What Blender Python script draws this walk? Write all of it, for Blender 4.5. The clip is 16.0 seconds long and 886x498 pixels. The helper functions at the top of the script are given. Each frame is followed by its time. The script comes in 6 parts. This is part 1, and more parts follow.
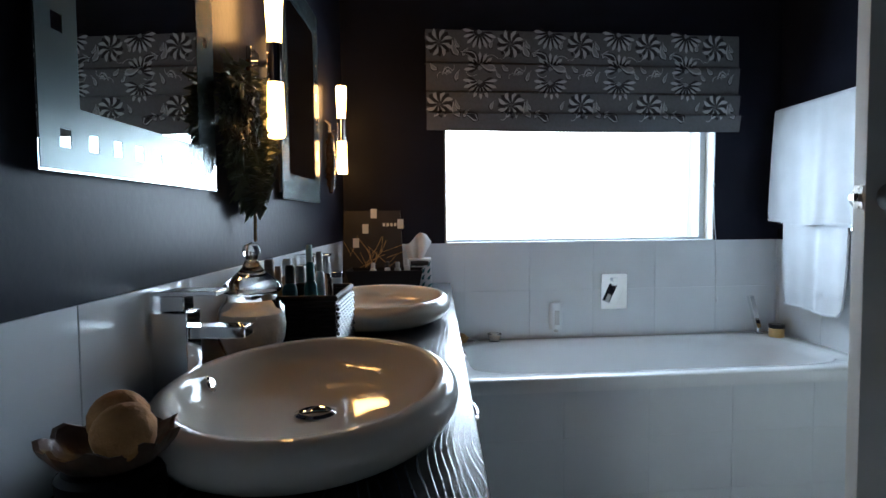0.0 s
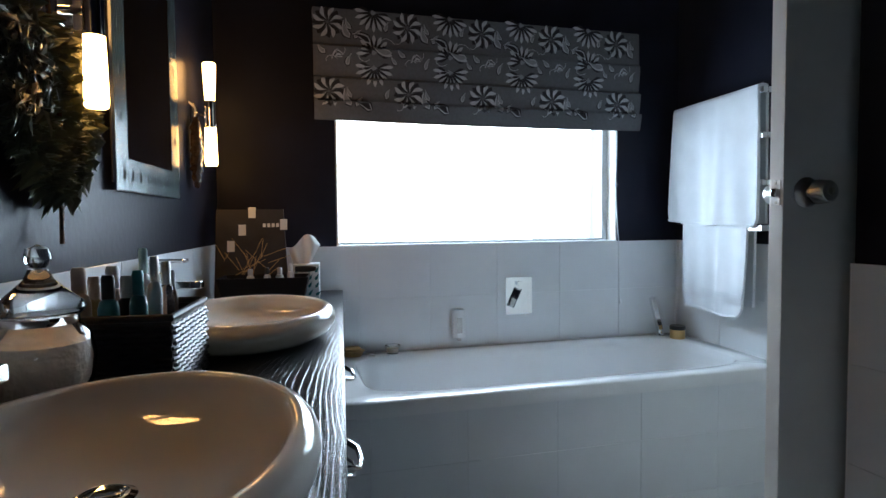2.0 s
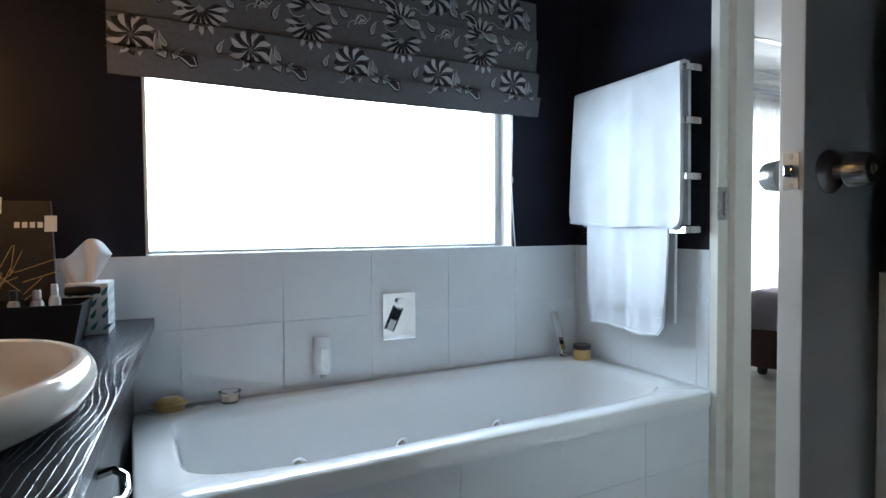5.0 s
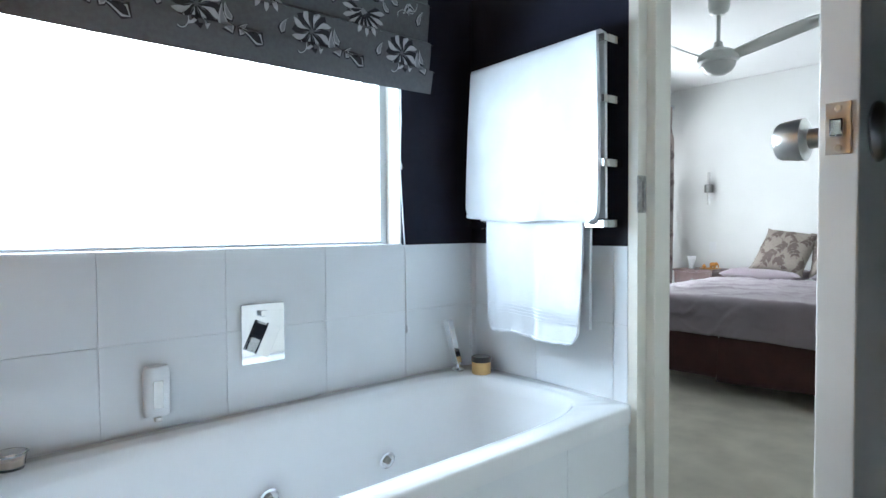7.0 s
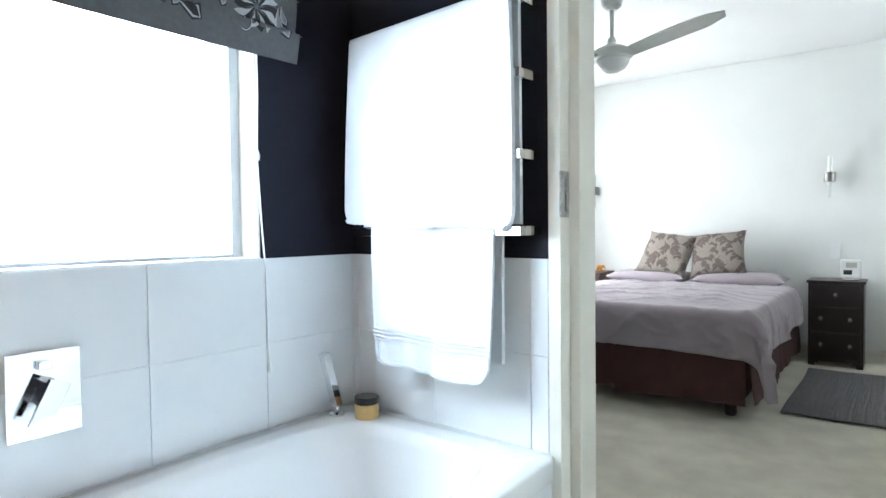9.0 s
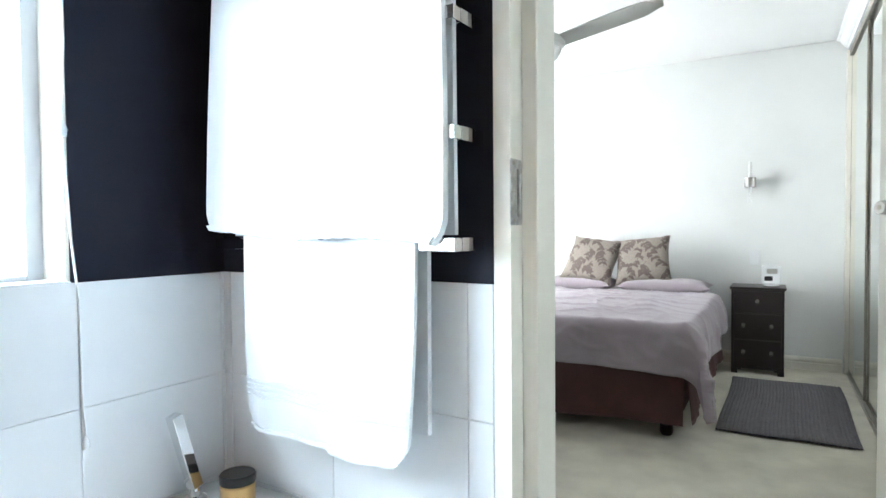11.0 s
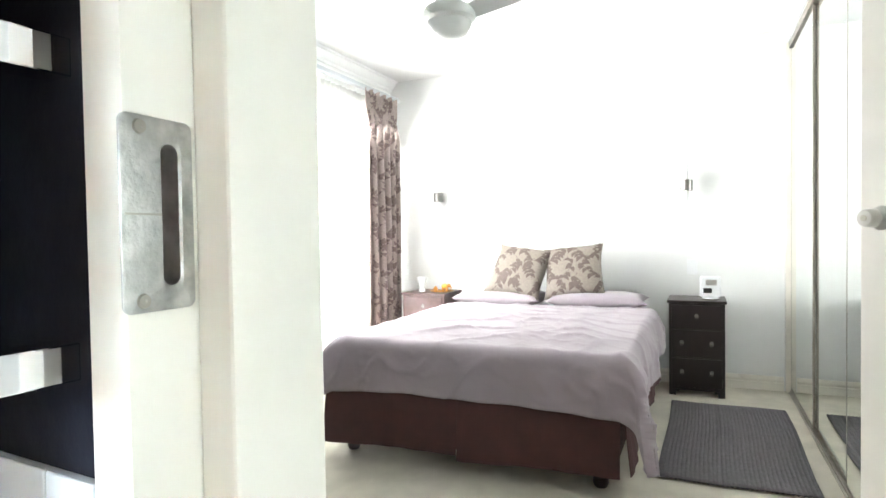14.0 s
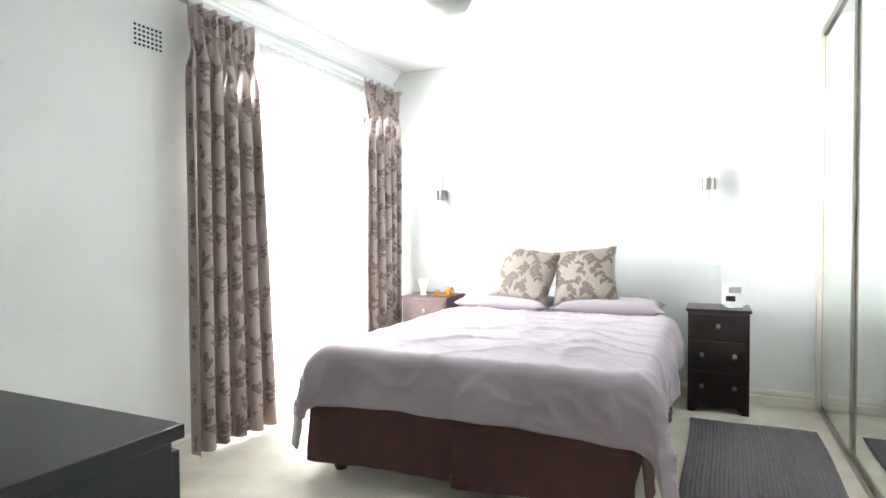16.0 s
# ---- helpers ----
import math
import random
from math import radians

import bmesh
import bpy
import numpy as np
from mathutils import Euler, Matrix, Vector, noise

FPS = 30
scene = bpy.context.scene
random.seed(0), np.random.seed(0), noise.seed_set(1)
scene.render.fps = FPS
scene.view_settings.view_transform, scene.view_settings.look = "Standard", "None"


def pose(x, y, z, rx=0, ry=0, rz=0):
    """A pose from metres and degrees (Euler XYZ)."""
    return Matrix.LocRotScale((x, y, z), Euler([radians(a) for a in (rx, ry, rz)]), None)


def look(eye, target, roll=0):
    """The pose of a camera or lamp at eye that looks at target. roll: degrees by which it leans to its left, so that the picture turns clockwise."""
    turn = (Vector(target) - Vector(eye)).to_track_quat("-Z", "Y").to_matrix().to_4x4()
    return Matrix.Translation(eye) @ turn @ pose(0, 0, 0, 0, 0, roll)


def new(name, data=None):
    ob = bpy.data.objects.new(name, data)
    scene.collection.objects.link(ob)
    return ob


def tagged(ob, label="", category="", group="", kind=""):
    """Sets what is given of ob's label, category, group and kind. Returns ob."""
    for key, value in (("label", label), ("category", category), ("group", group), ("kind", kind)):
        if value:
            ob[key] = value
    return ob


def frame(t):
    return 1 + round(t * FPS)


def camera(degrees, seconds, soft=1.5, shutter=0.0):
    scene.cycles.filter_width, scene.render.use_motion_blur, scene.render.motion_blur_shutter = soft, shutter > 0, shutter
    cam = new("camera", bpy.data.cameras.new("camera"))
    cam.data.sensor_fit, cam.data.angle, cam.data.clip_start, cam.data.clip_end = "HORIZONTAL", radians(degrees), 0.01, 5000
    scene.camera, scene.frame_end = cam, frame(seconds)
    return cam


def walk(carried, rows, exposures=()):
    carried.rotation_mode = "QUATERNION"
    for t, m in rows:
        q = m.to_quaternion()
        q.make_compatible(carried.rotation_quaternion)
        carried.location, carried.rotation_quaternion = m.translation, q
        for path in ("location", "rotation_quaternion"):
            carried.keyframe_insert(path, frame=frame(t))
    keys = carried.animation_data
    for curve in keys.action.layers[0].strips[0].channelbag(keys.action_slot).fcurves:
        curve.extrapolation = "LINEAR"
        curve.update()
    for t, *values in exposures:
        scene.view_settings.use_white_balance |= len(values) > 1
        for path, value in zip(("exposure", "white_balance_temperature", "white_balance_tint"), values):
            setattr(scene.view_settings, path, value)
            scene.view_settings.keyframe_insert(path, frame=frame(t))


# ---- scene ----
cam = camera(74.2, 16.0)
PATH = [
    (0, (-0.163, -0.02, 1.149), (0.041, 1.967, 1.043), -0.5),
    (0.5, (-0.144, 0.018, 1.145), (0.139, 1.995, 1.043), -0.5),
    (1, (-0.129, 0.058, 1.14), (0.233, 2.022, 1.041), -0.5),
    (1.5, (-0.11, 0.122, 1.136), (0.335, 2.07, 1.04), -0.5),
    (2, (-0.089, 0.212, 1.133), (0.436, 2.14, 1.037), -0.5),
    (2.5, (-0.068, 0.306, 1.129), (0.526, 2.214, 1.036), -0.5),
    (3, (-0.036, 0.396, 1.122), (0.613, 2.286, 1.031), -0.6),
    (3.5, (-0.002, 0.499, 1.118), (0.703, 2.368, 1.029), -0.6),
    (4, (0.025, 0.592, 1.114), (0.802, 2.433, 1.028), -0.6),
    (4.2, (0.044, 0.627, 1.111), (0.85, 2.456, 1.029), -0.5),
    (6.3, (0.142, 0.974, 1.096), (1.35, 2.567, 1.026), -0.5),
    (6.5, (0.169, 1.016, 1.09), (1.412, 2.581, 1.02), -0.4),
    (7, (0.229, 1.1, 1.08), (1.549, 2.601, 1.015), -0.4),
    (7.5, (0.294, 1.178, 1.082), (1.689, 2.609, 1.016), -0.5),
    (8, (0.366, 1.249, 1.085), (1.832, 2.607, 1.023), -0.5),
    (8.5, (0.451, 1.317, 1.093), (1.981, 2.604, 1.03), -0.6),
    (9, (0.522, 1.382, 1.097), (2.106, 2.601, 1.035), -0.7),
    (9.2, (0.545, 1.409, 1.098), (2.149, 2.601, 1.038), -0.7),
    (11.3, (0.954, 1.633, 1.124), (2.709, 2.591, 1.061), -0.7),
    (11.5, (1.005, 1.639, 1.136), (2.77, 2.578, 1.069), -0.9),
    (12, (1.118, 1.668, 1.151), (2.907, 2.56, 1.088), -1.0),
    (12.5, (1.232, 1.706, 1.156), (3.043, 2.553, 1.093), -0.9),
    (13, (1.35, 1.722, 1.15), (3.175, 2.539, 1.091), -0.9),
    (13.5, (1.439, 1.712, 1.165), (3.267, 2.521, 1.108), -0.9),
    (14, (1.529, 1.71, 1.165), (3.36, 2.514, 1.113), -0.9),
    (14.5, (1.599, 1.722, 1.165), (3.429, 2.525, 1.111), -0.7),
    (15, (1.672, 1.743, 1.164), (3.501, 2.55, 1.108), -0.5),
    (15.5, (1.754, 1.755, 1.162), (3.577, 2.575, 1.108), -0.3),
    (16, (1.823, 1.767, 1.17), (3.638, 2.605, 1.116), -0.3),
]
EXPOSURES = [(0, 0.2, 5900, 10), (4, 0.25, 6000, 10), (6.3, 0.9, 6050, 10), (7.5, 1.1, 6100, 10), (9, 1.5, 6300, 10), (11.5, 1.75, 6500, 10), (13.5, 2.25, 6850, 12), (16, 2.3, 6650, 12)]
walk(cam, [(t, look(eye, target, roll)) for t, eye, target, roll in PATH], EXPOSURES)

# ---- plan, metres ----
BW, BE, BN, BS = -0.38, 1.749, 2.72, -0.7      # bathroom walls
RW, RE, RN, RS = 1.860, 6.32, 4.32, 0.3        # bedroom walls
WARD = 1.135                                    # front of the wardrobe
CEIL_B, CEIL_R = 2.42, 2.56
TILE_Z = 1.03
CT = 0.85                                     # worktop
DOOR_S, DOOR_N, DOOR_H = 1.28, 1.984, 2.06

# ---- light ----
world = bpy.data.worlds.new("world")
scene.world = world
world.use_nodes = True
wn = world.node_tree
sky = wn.nodes.new("ShaderNodeTexSky")
sky.sky_type, sky.sun_disc = "NISHITA", False
sky.sun_elevation, sky.sun_rotation = radians(50), radians(20)
wn.nodes["Background"].inputs["Strength"].default_value = 0.1
wn.links.new(sky.outputs[0], wn.nodes["Background"].inputs["Color"])
sun = new("sun", bpy.data.lights.new("sun", "SUN"))
sun.data.energy, sun.data.angle = 1.0, radians(12)
sun.rotation_euler = (radians(-40), 0, radians(-20))


def area_lamp(name, m, w, h, watts, colour=(1, 1, 1)):
    lamp = new(name, bpy.data.lights.new(name, "AREA"))
    lamp.data.shape, lamp.data.size, lamp.data.size_y = "RECTANGLE", w, h
    lamp.data.energy, lamp.data.color = watts, colour
    lamp.matrix_world = m
    return lamp


area_lamp("bathroom_window_light", look((0.79, 2.90, 1.36), (0.79, 0, 1.30)), 1.26, 0.62, 18, (0.70, 0.87, 1))
area_lamp("bedroom_window_light", look((5.2, 4.52, 1.20), (5.2, 0, -0.6)), 1.9, 2.1, 39, (0.95, 0.99, 1))


# ---- materials ----
def mat(name, colour, rough=0.5, metal=0.0, vary=0.12, scale=8.0, bump=0.0, bump_scale=60.0, coat=0.0, per_piece=0.0, **extra):
    m = bpy.data.materials.new(name)
    m.use_nodes = True
    n, l = m.node_tree.nodes, m.node_tree.links
    b = n["Principled BSDF"]
    co = n.new("ShaderNodeTexCoord")
    info = n.new("ShaderNodeObjectInfo")
    shift = n.new("ShaderNodeVectorMath")
    shift.operation = "MULTIPLY_ADD"
    l.new(info.outputs["Random"], shift.inputs[0])
    shift.inputs[1].default_value = (7, 5, 3)
    l.new(co.outputs["Object"], shift.inputs[2])
    big = n.new("ShaderNodeTexNoise")
    big.inputs["Scale"].default_value = scale
    big.inputs["Detail"].default_value = 6
    l.new(shift.outputs[0], big.inputs["Vector"])
    ramp = n.new("ShaderNodeValToRGB")
    ramp.color_ramp.elements[0].position, ramp.color_ramp.elements[1].position = 0.3, 0.7
    lo = [c * (1 - vary) for c in colour]
    hi = [min(1, c * (1 + vary)) for c in colour]
    ramp.color_ramp.elements[0].color = (*lo, 1)
    ramp.color_ramp.elements[1].color = (*hi, 1)
    l.new(big.outputs["Fac"], ramp.inputs["Fac"])
    out = ramp.outputs["Color"]
    if per_piece:
        hsv = n.new("ShaderNodeHueSaturation")
        rng = n.new("ShaderNodeMapRange")
        rng.inputs["To Min"].default_value, rng.inputs["To Max"].default_value = 1 - per_piece, 1 + per_piece
        l.new(info.outputs["Random"], rng.inputs["Value"])
        l.new(rng.outputs[0], hsv.inputs["Value"])
        l.new(out, hsv.inputs["Color"])
        out = hsv.outputs["Color"]
    l.new(out, b.inputs["Base Color"])
    r = n.new("ShaderNodeMapRange")
    r.inputs["To Min"].default_value, r.inputs["To Max"].default_value = max(0, rough - 0.06), min(1, rough + 0.06)
    l.new(big.outputs["Fac"], r.inputs["Value"])
    l.new(r.outputs[0], b.inputs["Roughness"])
    b.inputs["Metallic"].default_value = metal
    b.inputs["Coat Weight"].default_value = coat
    b.inputs["Coat Roughness"].default_value = 0.05
    if bump:
        fine = n.new("ShaderNodeTexNoise")
        fine.inputs["Scale"].default_value = bump_scale
        fine.inputs["Detail"].default_value = 4
        l.new(shift.outputs[0], fine.inputs["Vector"])
        bp = n.new("ShaderNodeBump")
        bp.inputs["Strength"].default_value = bump
        bp.inputs["Distance"].default_value = 0.004
        l.new(fine.outputs["Fac"], bp.inputs["Height"])
        l.new(bp.outputs[0], b.inputs["Normal"])
    for key, value in extra.items():
        b.inputs[key.replace("_", " ")].default_value = value
    return m


def mirror_mat(name, colour=(0.9, 0.93, 0.91)):
    m = bpy.data.materials.new(name)
    m.use_nodes = True
    b = m.node_tree.nodes["Principled BSDF"]
    b.inputs["Base Color"].default_value = (*colour, 1)
    b.inputs["Metallic"].default_value, b.inputs["Roughness"].default_value = 1, 0.01
    return m


def glass_mat(name, colour=(1, 1, 1), rough=0.0):
    m = bpy.data.materials.new(name)
    m.use_nodes = True
    b = m.node_tree.nodes["Principled BSDF"]
    b.inputs["Base Color"].default_value = (*colour, 1)
    b.inputs["Transmission Weight"].default_value, b.inputs["Roughness"].default_value = 1, rough
    b.inputs["IOR"].default_value = 1.45
    return m


def glow_mat(name, colour, strength):
    m = bpy.data.materials.new(name)
    m.use_nodes = True
    b = m.node_tree.nodes["Principled BSDF"]
    b.inputs["Base Color"].default_value = (*colour, 1)
    b.inputs["Emission Color"].default_value = (*colour, 1)
    b.inputs["Emission Strength"].default_value = strength
    return m


def sheer_mat(name):
    m = bpy.data.materials.new(name)
    m.use_nodes = True
    n, l = m.node_tree.nodes, m.node_tree.links
    for x in list(n):
        if x.type == "BSDF_PRINCIPLED":
            n.remove(x)
    mix, tr, df, tl = (n.new("ShaderNodeMixShader"), n.new("ShaderNodeBsdfTransparent"), n.new("ShaderNodeBsdfDiffuse"), n.new("ShaderNodeBsdfTranslucent"))
    mix2 = n.new("ShaderNodeMixShader")
    df.inputs[0].default_value = tl.inputs[0].default_value = (0.9, 0.9, 0.88, 1)
    wv = n.new("ShaderNodeTexNoise")
    wv.inputs["Scale"].default_value = 12
    rg = n.new("ShaderNodeMapRange")
    rg.inputs["To Min"].default_value, rg.inputs["To Max"].default_value = 0.45, 0.6
    l.new(wv.outputs["Fac"], rg.inputs["Value"])
    l.new(df.outputs[0], mix2.inputs[1])
    l.new(tl.outputs[0], mix2.inputs[2])
    mix2.inputs[0].default_value = 0.6
    l.new(rg.outputs[0], mix.inputs[0])
    l.new(tr.outputs[0], mix.inputs[1])
    l.new(mix2.outputs[0], mix.inputs[2])
    l.new(mix.outputs[0], n["Material Output"].inputs["Surface"])
    return m


def grain_mat(name, dark, light, rough=0.35):
    """Dark stained oak whose pale-filled grain runs along y."""
    m = bpy.data.materials.new(name)
    m.use_nodes = True
    n, l = m.node_tree.nodes, m.node_tree.links
    b = n["Principled BSDF"]
    co = n.new("ShaderNodeTexCoord")
    mp = n.new("ShaderNodeMapping")
    mp.inputs["Scale"].default_value = (1, 0.30, 1)
    l.new(co.outputs["Object"], mp.inputs["Vector"])
    ns = n.new("ShaderNodeTexNoise")
    ns.inputs["Scale"].default_value, ns.inputs["Detail"].default_value = 5.0, 3
    ns.inputs["Roughness"].default_value = 0.4
    l.new(mp.outputs[0], ns.inputs["Vector"])
    sep = n.new("ShaderNodeSeparateXYZ")
    l.new(mp.outputs[0], sep.inputs[0])
    a = n.new("ShaderNodeMath")
    a.operation = "MULTIPLY_ADD"
    l.new(ns.outputs["Fac"], a.inputs[0])
    a.inputs[1].default_value = 0.19
    l.new(sep.outputs["X"], a.inputs[2])
    f = n.new("ShaderNodeMath")
    f.operation = "MULTIPLY"
    l.new(a.outputs[0], f.inputs[0])
    f.inputs[1].default_value = 82.0
    fr = n.new("ShaderNodeMath")
    fr.operation = "FRACT"
    l.new(f.outputs[0], fr.inputs[0])
    band = n.new("ShaderNodeValToRGB")
    e = band.color_ramp.elements
    e[0].position, e[0].color = 0.0, (0, 0, 0, 1)
    e[1].position, e[1].color = 0.72, (0, 0, 0, 1)
    x = e.new(0.85)
    x.color = (1, 1, 1, 1)
    x = e.new(0.97)
    x.color = (0.1, 0.1, 0.1, 1)
    l.new(fr.outputs[0], band.inputs["Fac"])
    fine = n.new("ShaderNodeTexNoise")
    mp2 = n.new("ShaderNodeMapping")
    mp2.inputs["Scale"].default_value = (420, 45, 60)
    l.new(co.outputs["Object"], mp2.inputs["Vector"])
    l.new(mp2.outputs[0], fine.inputs["Vector"])
    fine.inputs["Scale"].default_value = 1.0
    fr2 = n.new("ShaderNodeMapRange")
    fr2.inputs["From Min"].default_value, fr2.inputs["From Max"].default_value = 0.30, 0.50
    l.new(fine.outputs["Fac"], fr2.inputs["Value"])
    mul = n.new("ShaderNodeMath")
    mul.operation = "MULTIPLY"
    l.new(band.outputs["Color"], mul.inputs[0])
    l.new(fr2.outputs[0], mul.inputs[1])
    mx = n.new("ShaderNodeMix")
    mx.data_type = "RGBA"
    mx.inputs["A"].default_value, mx.inputs["B"].default_value = (*dark, 1), (*light, 1)
    l.new(mul.outputs[0], mx.inputs["Factor"])
    l.new(mx.outputs["Result"], b.inputs["Base Color"])
    bp = n.new("ShaderNodeBump")
    bp.inputs["Strength"].default_value, bp.inputs["Distance"].default_value = 0.5, 0.001
    l.new(mul.outputs[0], bp.inputs["Height"])
    l.new(bp.outputs[0], b.inputs["Normal"])
    b.inputs["Roughness"].default_value = rough
    return m


